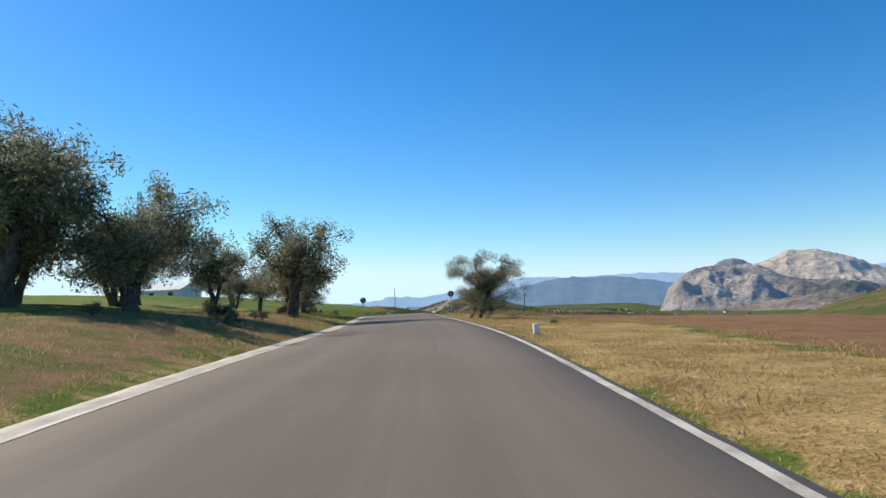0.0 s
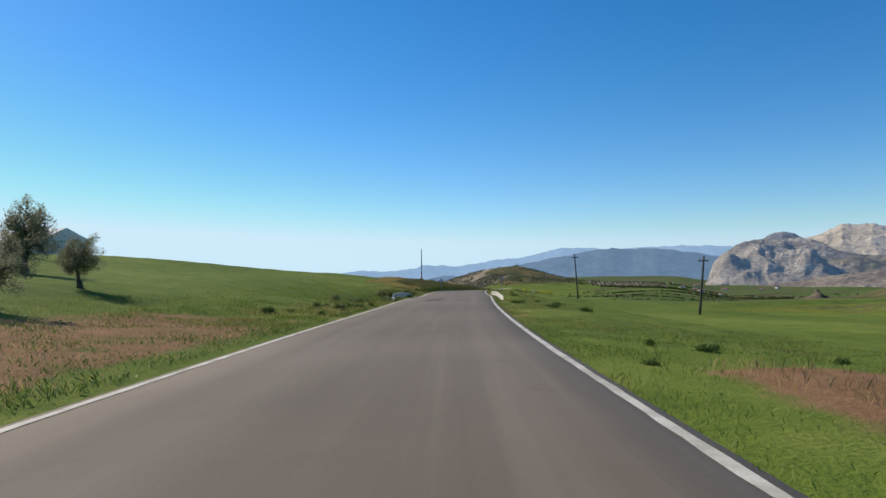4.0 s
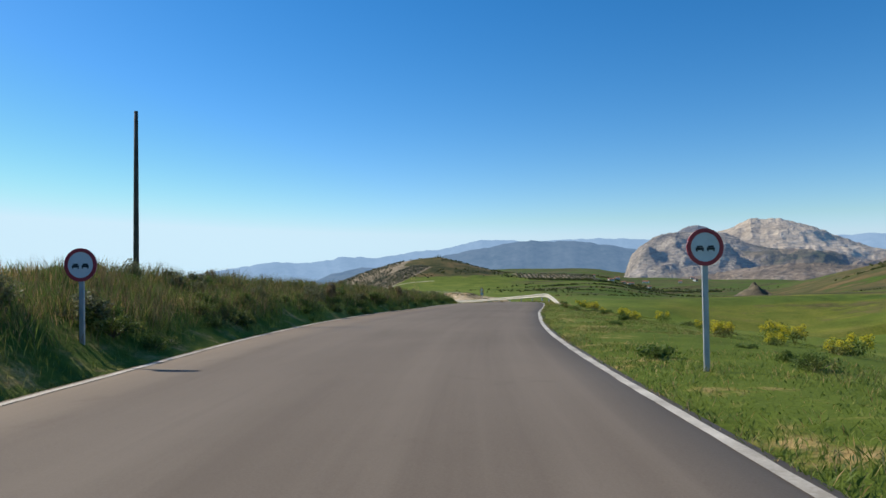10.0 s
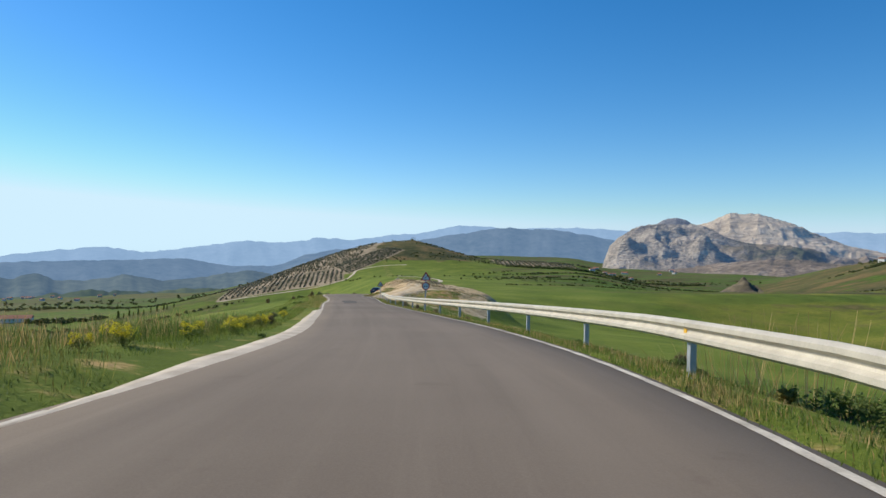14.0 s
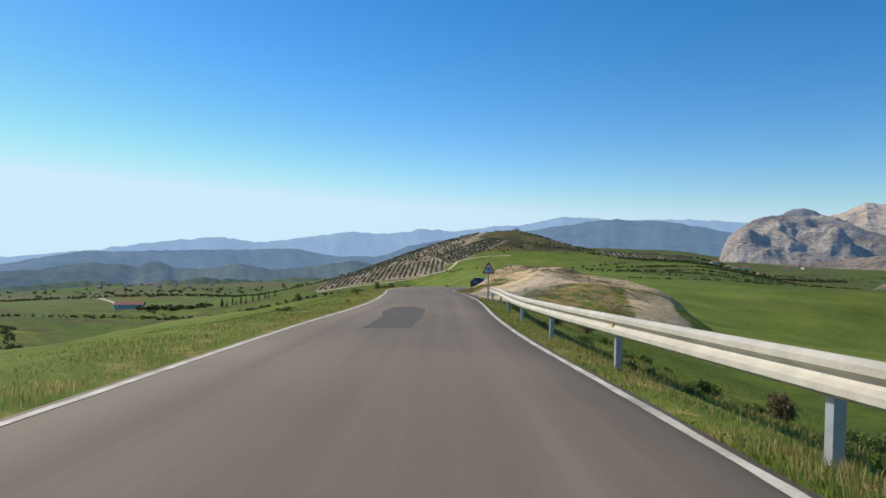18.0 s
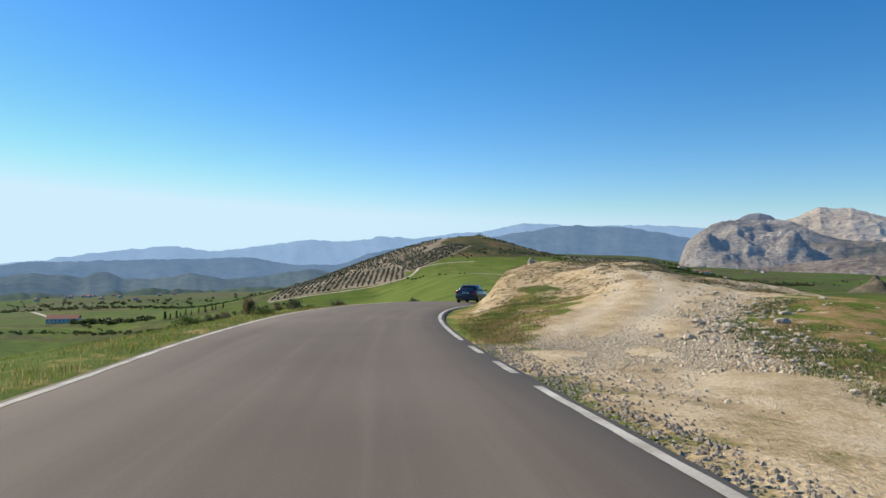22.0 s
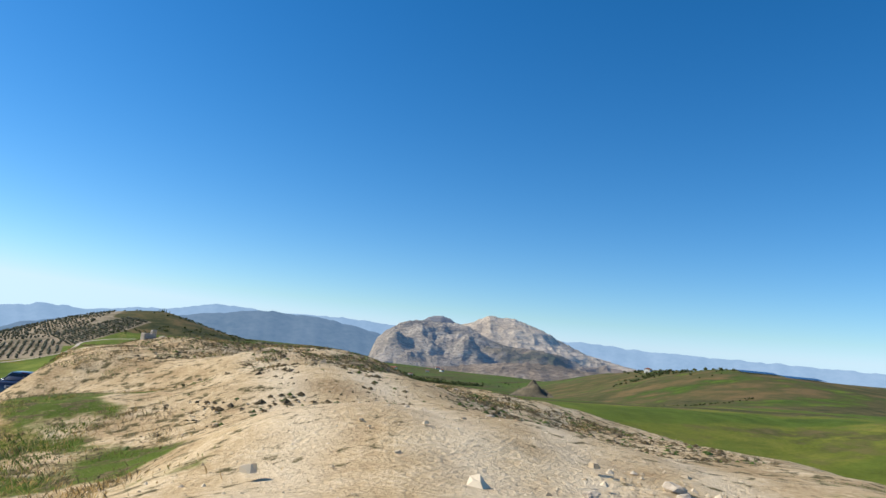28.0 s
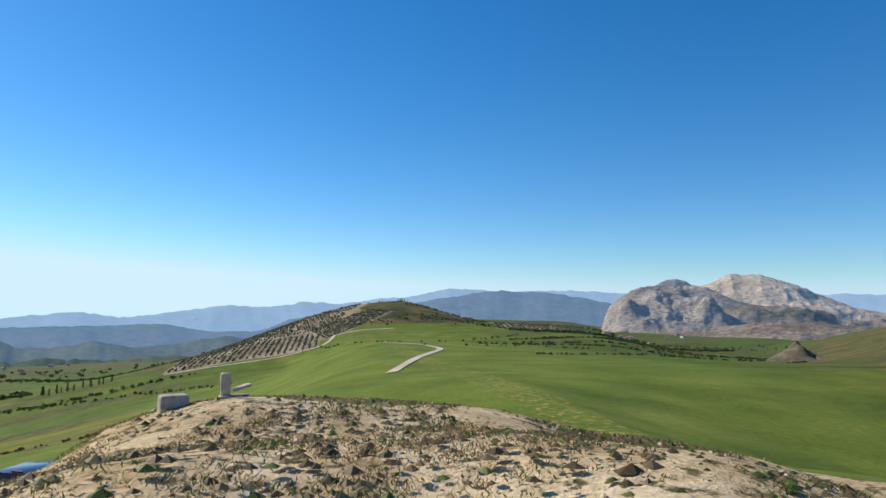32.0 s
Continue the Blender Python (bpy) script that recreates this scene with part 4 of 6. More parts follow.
# ---- poles, tower ----
def pole(x, y, h, lean=(0, 0), arms=True):
    root = new("utility_pole")
    bm = bmesh.new()
    tube(bm, [(lean[0] * t, lean[1] * t, -0.3 + (h + 0.3) * t) for t in (0, 0.33, 0.66, 1)], [0.10, 0.09, 0.08, 0.065], 10, 0.02)
    part("shaft", bm, WOOD, root, smooth=True)
    if arms:
        bm = bmesh.new()
        box(bm, (-0.42 + lean[0] * 0.92, -0.05, h * 0.91), (0.42 + lean[0] * 0.92, 0.05, h * 0.91 + 0.09), 0.01)
        arm = part("crossarm", bm, WOOD, root)
        for k in (-0.36, 0.36, 0.0):
            bm = bmesh.new()
            tube(bm, [(k + lean[0] * 0.92, 0, h * 0.91 + 0.09), (k + lean[0] * 0.92, 0, h * 0.91 + 0.15), (k + lean[0] * 0.92, 0, h * 0.91 + 0.22)], [0.02, 0.045, 0.025], 8)
            part("insulator", bm, WHITE, arm, "white porcelain insulator")
    put(root, x, y)
    return tagged(root, "weathered dark wooden utility pole standing in the field", "utility pole", "utility poles")


pole(13.1, 150.5, 5.65, (-0.35, 0))
pole(17, 119, 4.6, (0.5, 0))
pole(-8.3, 185, 6.2, (0.05, 0), arms=False)


def lattice_tower(x, y, h):
    root = new("lattice_tower")
    for sx, sy in ((-1, -1), (1, -1), (1, 1), (-1, 1)):
        bm = bmesh.new()
        tube(bm, [(sx * 1.1, sy * 1.1, -0.5), (sx * 0.55, sy * 0.55, h * 0.6), (sx * 0.25, sy * 0.25, h)], [0.07, 0.06, 0.05], 5)
        part("leg", bm, POST, root)
    for k in range(9):
        z0, z1 = h * k / 9, h * (k + 1) / 9
        r0, r1 = (float(np.interp(z, [0, h * 0.6, h], [1.1, 0.55, 0.25])) for z in (z0, z1))
        bm = bmesh.new()
        for (ax, ay), (bx, by) in (((-1, -1), (1, -1)), ((1, -1), (1, 1)), ((1, 1), (-1, 1)), ((-1, 1), (-1, -1))):
            tube(bm, [(ax * r0, ay * r0, z0), (bx * r1, by * r1, z1)], [0.035, 0.035], 4)
            tube(bm, [(bx * r0, by * r0, z0), (ax * r1, ay * r1, z1)], [0.035, 0.035], 4)
        part("brace", bm, POST, root)
    for z in (h * 0.82, h * 0.93):
        bm = bmesh.new()
        tube(bm, [(-1.7, 0, z), (0, 0, z + 0.25), (1.7, 0, z)], [0.04, 0.06, 0.04], 5)
        part("crossarm", bm, POST, root)
    put(root, x, y)
    tagged(root, "slender grey steel lattice power tower above the field", "power tower")


lattice_tower(-53, 128, 20)


# ---- road signs ----
def sign_post(root, h):
    bm = bmesh.new()
    box(bm, (-0.04, -0.02, -0.5), (0.04, 0.02, h), 0.006)
    part("post", bm, POST, root, "galvanised steel post")


def disc(bm, r, y0, y1, n=40, inner=0.0, cz=0.0):
    a = [(math.cos(k * math.tau / n), math.sin(k * math.tau / n)) for k in range(n)]
    if inner:
        o0, o1, i0, i1 = ([bm.verts.new((x * q, y, cz + z * q)) for x, z in a] for q, y in ((r, y0), (r, y1), (inner, y0), (inner, y1)))
        for k in range(n):
            j = (k + 1) % n
            for s, t in ((o0, o1), (o1, i1), (i1, i0), (i0, o0)):
                bm.faces.new((s[k], s[j], t[j], t[k]))
        return
    f0, f1 = ([bm.verts.new((x * r, y, cz + z * r)) for x, z in a] for y in (y0, y1))
    bm.faces.new(f0)
    bm.faces.new(f1[::-1])
    for k in range(n):
        bm.faces.new((f0[k], f1[k], f1[(k + 1) % n], f0[(k + 1) % n]))


def tri(bm, r, y0, y1, cz):
    """A rounded triangular plate, point up."""
    pts = []
    for k in range(3):
        a = math.pi / 2 + k * math.tau / 3
        for j in range(-3, 4):
            b = a + j * math.tau / 6 / 3.5
            pts.append((math.cos(a) * r * 0.87 + math.cos(b) * r * 0.13, cz + math.sin(a) * r * 0.87 + math.sin(b) * r * 0.13))
    f0, f1 = ([bm.verts.new((x, y, z)) for x, z in pts] for y in (y0, y1))
    bm.faces.new(f0)
    bm.faces.new(f1[::-1])
    n = len(pts)
    for k in range(n):
        bm.faces.new((f0[k], f1[k], f1[(k + 1) % n], f0[(k + 1) % n]))


def car_glyph(bm, x, z, s, y):
    """The small front view of a car, as on the sign."""
    box(bm, (x - s, y - 0.004, z - s * 0.35), (x + s, y, z + s * 0.25), 0.001)
    box(bm, (x - s * 0.7, y - 0.004, z + s * 0.27), (x + s * 0.7, y, z + s * 0.7), 0.001)
    for k in (-0.75, 0.75):
        box(bm, (x + k * s - s * 0.18, y - 0.004, z - s * 0.72), (x + k * s + s * 0.18, y, z - s * 0.37), 0.001)


def no_overtaking(root, cz, r):
    bm = bmesh.new()
    disc(bm, r, -0.035, -0.025, cz=cz)
    plate = part("plate", bm, WHITE, root, "round white plate")
    bm = bmesh.new()
    disc(bm, r, -0.042, -0.02, inner=r * 0.78, cz=cz)
    part("rim", bm, RED, plate, "dark red rim")
    bm = bmesh.new()
    car_glyph(bm, r * 0.3, cz - 0.02, r * 0.22, -0.038)
    part("right_symbol", bm, BLACK, plate, "black car symbol")
    bm = bmesh.new()
    car_glyph(bm, -r * 0.3, cz - 0.02, r * 0.22, -0.038)
    part("left_symbol", bm, BLACK, plate, "dark car symbol")


def round_sign(x, y, cz, r, yaw, back=False):
    root = new("road_sign")
    sign_post(root, cz + r * 0.8)
    if back:
        bm = bmesh.new()
        disc(bm, r, 0.02, 0.035, cz=cz)
        part("plate", bm, GREY, root, "dark grey back of the plate")
    else:
        no_overtaking(root, cz, r)
    put(root, x, y, yaw)
    return tagged(root, "round traffic sign seen from its dark back" if back else "round red-rimmed no-overtaking sign on a steel post", "road sign", "road signs")


def triangle(root, cz, r):
    bm = bmesh.new()
    tri(bm, r, -0.035, -0.025, cz)
    plate = part("plate", bm, RED, root, "triangular plate with a dark red border")
    bm = bmesh.new()
    tri(bm, r * 0.7, -0.041, -0.036, cz)
    part("field", bm, WHITE, plate, "pale grey field")
    return plate


def skid_sign(x, y, cz, r, yaw):
    root = new("warning_sign")
    sign_post(root, cz)
    plate = triangle(root, cz, r)
    bm = bmesh.new()
    m = Matrix.Translation((0.0, 0, cz + r * 0.08)) @ Matrix.Rotation(radians(18), 4, "Y")
    box(bm, (-r * 0.2, -0.047, -r * 0.06), (r * 0.2, -0.042, r * 0.06), 0.001, m)
    box(bm, (-r * 0.12, -0.047, r * 0.065), (r * 0.12, -0.042, r * 0.17), 0.001, m)
    for k in (-0.13, 0.13):
        box(bm, (k * r - 0.02, -0.047, -r * 0.14), (k * r + 0.02, -0.042, -r * 0.065), 0.001, m)
    for k in (-0.1, 0.12):
        pts = [(k * r + 0.03 * math.sin(j * 1.3), -0.044, cz - r * 0.12 - j * r * 0.06) for j in range(5)]
        tube(bm, pts, [0.012] * 5, 5)
    part("symbol", bm, BLACK, plate, "black skidding car symbol")
    put(root, x, y, yaw)
    tagged(root, "triangular slippery-road warning sign behind the guardrail", "road sign", "road signs")


def double_sign(x, y, yaw):
    root = new("warning_sign")
    sign_post(root, 2.6)
    plate = triangle(root, 2.34, 0.36)
    bm = bmesh.new()
    tube(bm, [(-0.07, -0.044, 2.24), (-0.07, -0.044, 2.32), (0.06, -0.044, 2.38), (0.06, -0.044, 2.46)], [0.016] * 4, 6)
    part("symbol", bm, BLACK, plate, "black bend symbol")
    no_overtaking(root, 1.76, 0.26)
    put(root, x, y, yaw)
    tagged(root, "triangular warning sign above a round no-overtaking sign", "road sign", "road signs")


round_sign(2.4, 63.8, 1.89, 0.29, 0, back=True)
round_sign(-5.3, 58, 0.26 - z_at(-5.3, 58), 0.25, 5, back=True)
round_sign(4.8, 169.1, 1.72, 0.26, -3)
round_sign(-4.5, 171.5, 1.25, 0.27, -8)
double_sign(15.4, 260, 0)
skid_sign(13.85, 301, 1.85, 0.42, 2)


# ---- guardrails ----
BEAM = [(0.0, 0.175), (-0.02, 0.17), (-0.08, 0.13), (-0.08, 0.07), (-0.02, 0.03), (-0.008, 0.0), (-0.02, -0.03), (-0.08, -0.07), (-0.08, -0.13), (-0.02, -0.17), (0.0, -0.175)]


def guardrail(stations, posts, label):
    """A W-beam rail on steel posts; stations: y, offset from the road's middle, height of the beam's middle over the road."""
    root = new("guardrail")
    sy, so, sh = (np.array(c, float) for c in zip(*stations))
    s = -1.0 if so[0] < 0 else 1.0

    def rail(y):
        o, h = np.interp(y, sy, so), np.interp(y, sy, sh)
        t = road_turn(y)
        n = math.sqrt(1 + t * t)
        return Vector((road_x(y) + o / n, y - o * t / n, road_z(y) + h)), Vector((1 / n, -t / n, 0)) * s
    lo, hi, lap = sy[0], sy[-1], 5.9
    k = lo
    while k < hi - 0.3:
        e = min(k + lap, hi)
        bm = bmesh.new()
        rows = []
        for y in np.linspace(k, e + 0.12, 7):
            p, out = rail(float(y))
            jog = 0.004 * ((k - lo) / lap % 2 > 1)
            front = [p + out * (a - jog) + Vector((0, 0, b)) for a, b in BEAM]
            back = [p + out * (a + 0.006 - jog) + Vector((0, 0, b)) for a, b in BEAM[::-1]]
            rows.append([bm.verts.new(q) for q in front + back])
        for a, b in zip(rows, rows[1:]):
            for j in range(len(a)):
                bm.faces.new((a[j], a[(j + 1) % len(a)], b[(j + 1) % len(a)], b[j]))
        bm.faces.new(rows[0])
        bm.faces.new(rows[-1][::-1])
        beam = part("beam", bm, STEEL, root)
        k += lap
    n = 0
    for y in posts:
        p, out = rail(float(y))
        g = z_at(p.x, p.y) - 0.3
        bm = bmesh.new()
        m = Matrix.Translation((p.x, p.y, 0)) @ Matrix.Rotation(math.atan2(out.y, out.x), 4, "Z")
        box(bm, (0.03, -0.06, g), (0.035 + 0.006, 0.06, p.z + 0.12), 0, m)
        box(bm, (0.041, -0.06, g), (0.13, -0.052, p.z + 0.12), 0, m)
        box(bm, (0.041, 0.052, g), (0.13, 0.06, p.z + 0.12), 0, m)
        box(bm, (-0.012, -0.05, p.z - 0.06), (0.03, 0.05, p.z + 0.06), 0.004, m)
        post = part("post", bm, POST, root, "grey steel channel post")
        if n % 4 == 1:
            bm = bmesh.new()
            box(bm, (-0.035, -0.05, p.z - 0.06), (-0.022, 0.05, p.z + 0.05), 0.004, m)
            part("reflector", bm, AMBER, post, "amber reflector")
        n += 1
    return tagged(root, label, "guardrail")


guardrail([(207.5, 3.95, -0.25), (211, 3.95, 0.0), (216, 4.05, 0.38), (221, 4.45, 0.57), (227, 4.8, 0.6), (234, 4.85, 0.6), (241, 4.6, 0.6), (250, 4.1, 0.6), (260, 3.75, 0.6), (268, 3.5, 0.6), (276, 3.3, 0.6), (283, 3.28, 0.6), (290, 3.5, 0.6), (296, 3.8, 0.6), (301.8, 4.0, 0.6)], np.arange(219.4, 303, 5.9), "long galvanised steel guardrail on the outside of the bend")
guardrail([(113.2, 3.5, -0.12), (115.5, 3.4, 0.06), (118.5, 3.25, 0.2), (121.2, 3.1, 0.2), (123.6, 2.98, 0.1)], (115.2, 119, 122.4), "low bent steel guardrail over the culvert")
guardrail([(113.0, -4.2, -0.05), (117, -4.7, 0.2), (122, -4.7, 0.22), (127, -4.5, 0.12), (129, -4.3, 0.0)], (114.5, 119, 124, 127.5), "short low steel guardrail half hidden in weeds")

# ---- grass and weeds ----
HEATH = leaf_material("withered_plants", (0.10, 0.075, 0.035), (0.27, 0.205, 0.105))


def blades(name, lo, hi, d0, d1, per_m2, h, w, material, label, seed, bend=0.35, keep=None, fade=True):
    """Loose grass along one side of the road: y range, distances from the middle (negative: left), blades per square metre."""
    rng = np.random.default_rng(seed)
    n = int((hi - lo) * abs(d1 - d0) * per_m2)
    y = rng.uniform(lo, hi, n)
    u = rng.random(n)
    d = d0 + (d1 - d0) * (u**1.35 if fade else u)
    x = road_x(y) + out_to(d, y)
    # clumps: keep more where a slow pattern is high
    c = 0.5 + 0.5 * np.sin(x * 1.9 + 1.3 * np.sin(y * 0.7)) * np.sin(y * 1.3 + 1.7 * np.sin(x * 0.5))
    ok = rng.random(n) < 0.25 + 0.75 * c
    if keep is not None:
        ok &= keep(x, y, rng)
    x, y, c = x[ok], y[ok], c[ok]
    return stand(name, x, y, c, h, w, material, label, rng, bend)


def stand(name, x, y, c, h, w, material, label, rng, bend):
    z = height(x, y) - 0.02
    n = len(x)
    a = rng.uniform(0, math.tau, n)
    hh = h * (0.45 + 0.8 * c) * rng.uniform(0.6, 1.3, n)
    ww = w * rng.uniform(0.7, 1.3, n)
    lean = bend * hh * rng.uniform(0.2, 1.2, n)
    b = rng.uniform(0, math.tau, n)
    p = np.stack([x, y, z], 1)
    s = np.stack([np.cos(a) * ww / 2, np.sin(a) * ww / 2, 0 * a], 1)
    mid = p + np.stack([np.cos(b) * lean * 0.4, np.sin(b) * lean * 0.4, hh * 0.55], 1)
    tip = p + np.stack([np.cos(b) * lean, np.sin(b) * lean, hh], 1)
    v = np.stack([p - s, mid - s * 0.6, tip, mid + s * 0.6], 1)
    ob = quads(name, v.reshape(-1, 3), material)
    return tagged(ob, label, "grass", kind="stuff")


def off_mound(x, y, rng):
    return rng.random(len(x)) > mound_share(x, y) * 1.3


blades("dry_grass", -8, 58, 2.72, 9.0, 135, 0.085, 0.026, STRAW, "short matted straw-coloured grass on the verge", 1, bend=1.6)
blades("weeds", 40, 100, -3.1, -9.0, 60, 0.10, 0.04, WEED, "low weeds on the brown bank", 19, bend=1.1)
blades("grass", 14, 50, 2.72, 8.0, 18, 0.10, 0.016, GRASS, "sparse green grass among the straw", 2)
blades("grass", 48, 82, 2.72, 4.6, 110, 0.10, 0.018, GRASS, "green roadside grass beside the brown field", 43, bend=0.9)
blades("tall_weeds", 42, 76, 5.0, 20.0, 34, 0.26, 0.02, HEATH, "tall withered weeds on the brown field", 44, bend=0.7)
blades("dry_grass", 42, 76, 4.6, 16.0, 30, 0.2, 0.015, STRAW, "dry stalks on the brown field", 45, bend=0.7)
blades("grass", 76, 205, 2.72, 12.0, 150, 0.075, 0.02, GRASS, "thick green roadside grass", 3, bend=1.1)
blades("dry_grass", 84, 205, 2.72, 8.0, 34, 0.10, 0.014, STRAW, "dry stalks in the green verge", 4, bend=0.9)
blades("grass", 204, 302, 2.72, 12.0, 150, 0.13, 0.016, GRASS, "thick green grass behind the guardrail", 5, keep=off_mound)
blades("dry_grass", 204, 304, 2.8, 7.0, 60, 0.15, 0.016, STRAW, "dry stalks behind the guardrail", 6, keep=off_mound)
blades("dry_grass", -8, 84, -3.3, -11.0, 48, 0.11, 0.018, STRAW, "dry grass on the bank under the trees", 7, bend=1.3)
blades("grass", -8, 84, -3.2, -12.0, 28, 0.12, 0.018, GRASS, "green grass on the bank under the trees", 8)
blades("grass", 84, 140, -3.2, -12.0, 130, 0.14, 0.018, GRASS, "green field grass beside the road", 9)
blades("dry_grass", 90, 142, -3.2, -7.0, 40, 0.2, 0.018, STRAW, "dry stalks along the ditch", 10)
blades("grass", 138, 224, -3.1, -10.0, 110, 0.22, 0.018, GRASS, "tall grass on the steep bank", 11, fade=False)
blades("dry_grass", 138, 224, -4.0, -9.5, 190, 0.30, 0.015, STRAW, "tall dry grass on the steep bank", 12, fade=False)
blades("grass", 264, 345, -2.95, -8.0, 90, 0.10, 0.018, GRASS, "green grass below the road", 13)
blades("grass", 222, 266, -3.75, -9.0, 100, 0.14, 0.018, GRASS, "green grass beyond the concrete apron", 17)
blades("grass", 215, 246, -4.6, -8.5, 100, 0.5, 0.02, WEED, "tall dark grass beyond the concrete apron", 41, fade=False)
blades("dry_grass", 215, 240, -5.0, -8.5, 60, 0.6, 0.016, STRAW, "tall pale seed stalks beyond the concrete apron", 42, fade=False)
blades("dry_grass", 264, 345, -2.85, -5.0, 55, 0.12, 0.018, STRAW, "dry stalks below the road", 14)
blades("grass", 318, 345, 3.1, 9.5, 80, 0.05, 0.022, GRASS, "short green grass at the foot of the mound", 15, bend=1.2, fade=False, keep=lambda x, y, rng: rng.random(len(x)) < 0.9 - bare(x, y))
blades("dry_grass", 318, 345, 3.1, 9.5, 60, 0.055, 0.02, STRAW, "thin dry grass on the mound's flank", 16, bend=1.2, fade=False, keep=lambda x, y, rng: rng.random(len(x)) < 0.04 + 0.8 * (1 - bare(x, y)))


blades("tall_weeds", 146, 221, -3.5, -6.9, 150, 0.46, 0.024, WEED, "tall dark weeds on the cut bank", 51, bend=0.6, fade=False)
blades("tall_weeds", 146, 221, -3.6, -7.2, 150, 0.48, 0.018, HEATH, "tall withered stalks on the cut bank", 52, bend=0.5, fade=False)
blades("tall_weeds", 128, 160, -3.6, -5.5, 40, 0.28, 0.02, HEATH, "withered brown plants along the ditch", 53, bend=0.6, fade=False)
blades("tall_weeds", 103, 130, -3.2, -7.0, 34, 0.34, 0.035, WEED, "tall dark weeds in the culvert ditch", 54, bend=0.7, fade=False)
# broad-leaved weeds, close to the ground, in patches
for lo, hi, d0, d1, n in ((78, 210, 2.8, 9.0, 34), (208, 306, 2.8, 7.5, 44), (86, 140, -3.1, -9.0, 34), (140, 224, -3.0, -4.6, 90), (224, 312, -3.7, -7.0, 24)):
    blades("weeds", lo, hi, d0, d1, n, 0.07, 0.032, WEED, "low broad-leaved weeds in the verge", int(lo) + 60, bend=1.1)


def weed(seed, r, h, n, material, flowers=0):
    """A low spreading weed: fleshy leaves round a few stalks, with flower heads on some."""
    root = new("weed" if not flowers else "flowering_shrub")
    rng = np.random.default_rng(seed)
    bm = bmesh.new()
    tips = []
    for k in range(9):
        a, q = rng.uniform(0, math.tau), r * rng.uniform(0.2, 0.8)
        e = (math.cos(a) * q, math.sin(a) * q, h * rng.uniform(0.5, 1.0))
        tube(bm, [(0, 0, -0.08), (e[0] * 0.4, e[1] * 0.4, e[2] * 0.55), e], [0.012, 0.009, 0.004], 4)
        tips += [e, tuple(0.6 * np.array(e)), (e[0] * 1.1, e[1] * 1.1, e[2] * 0.5)]
    tagged(part("stalk", bm, material, root), kind="stuff")
    leaves("foliage", tips, n, (r * 0.34, r * 0.34, h * 0.3), 0.085, material, root, slim=0.5, flat=0.6)
    if flowers:
        tagged(leaves("blossom", [t for t in tips[::3]], flowers, (r * 0.28, r * 0.28, h * 0.22), 0.05, YELLOW, root, slim=0.9), "bright yellow flowers", kind="stuff")
    return root


weeds = [weed(1, 0.26, 0.2, 10, WEED), weed(2, 0.34, 0.14, 12, WEED), weed(3, 0.24, 0.26, 10, GRASS)]
shrub = weed(4, 0.6, 0.7, 22, GRASS, flowers=70)
rngw = random.Random(5)
first = {}


def scatter(kind, n, lo, hi, d0, d1, label, group, s0=0.7, s1=1.4):
    for _ in range(n):
        y = rngw.uniform(lo, hi)
        x = float(road_x(y) + out_to(rngw.uniform(d0, d1), y))
        k = kind[rngw.randrange(len(kind))] if isinstance(kind, list) else kind
        if k.name in first:
            k = copy_thing(k, Matrix())
        else:
            first[k.name] = 1
        put(k, x, y, rngw.uniform(0, 360), rngw.uniform(s0, s1))
        tagged(k, label, "shrub" if "shrub" in k.name else "weed", group)


scatter(weeds, 34, 92, 140, -6.2, -3.3, "low dark green weed by the ditch", "roadside weeds")
scatter(weeds, 50, 140, 222, -4.6, -3.2, "low dark green weed at the foot of the bank", "roadside weeds")
scatter(weeds, 26, 150, 214, -9.5, -5.5, "leafy weed on the steep bank", "roadside weeds", 0.8, 1.4)
scatter(weeds, 30, 100, 206, 3.2, 7.5, "low green weed on the verge", "roadside weeds")
scatter(weeds, 26, 212, 304, 3.3, 6.5, "leafy weed behind the guardrail", "roadside weeds", 0.4, 0.85)
scatter(weeds, 10, 232, 312, -6.5, -3.3, "leafy weed below the road edge", "roadside weeds", 0.5, 1.0)
scatter(weeds, 10, 20, 80, 3.4, 8, "small weed in dry grass", "roadside weeds", 0.5, 0.9)
scatter(shrub, 16, 168, 198, 6.5, 11.5, "shrub with bright yellow flowers on the verge", "yellow shrubs", 0.45, 0.85)
scatter(shrub, 8, 204, 222, 5.5, 8.5, "shrub with bright yellow flowers on the verge", "yellow shrubs", 0.5, 0.9)
scatter(shrub, 18, 226, 250, -5.6, -4.1, "shrub with yellow flowers by the road edge", "yellow shrubs", 0.35, 0.62)
scatter(shrub, 7, 219, 229, -6.8, -4.8, "shrub with yellow flowers by the road edge", "yellow shrubs", 0.45, 0.7)


SCRUB = leaf_material("grey_scrub", (0.075, 0.085, 0.036), (0.25, 0.25, 0.125))


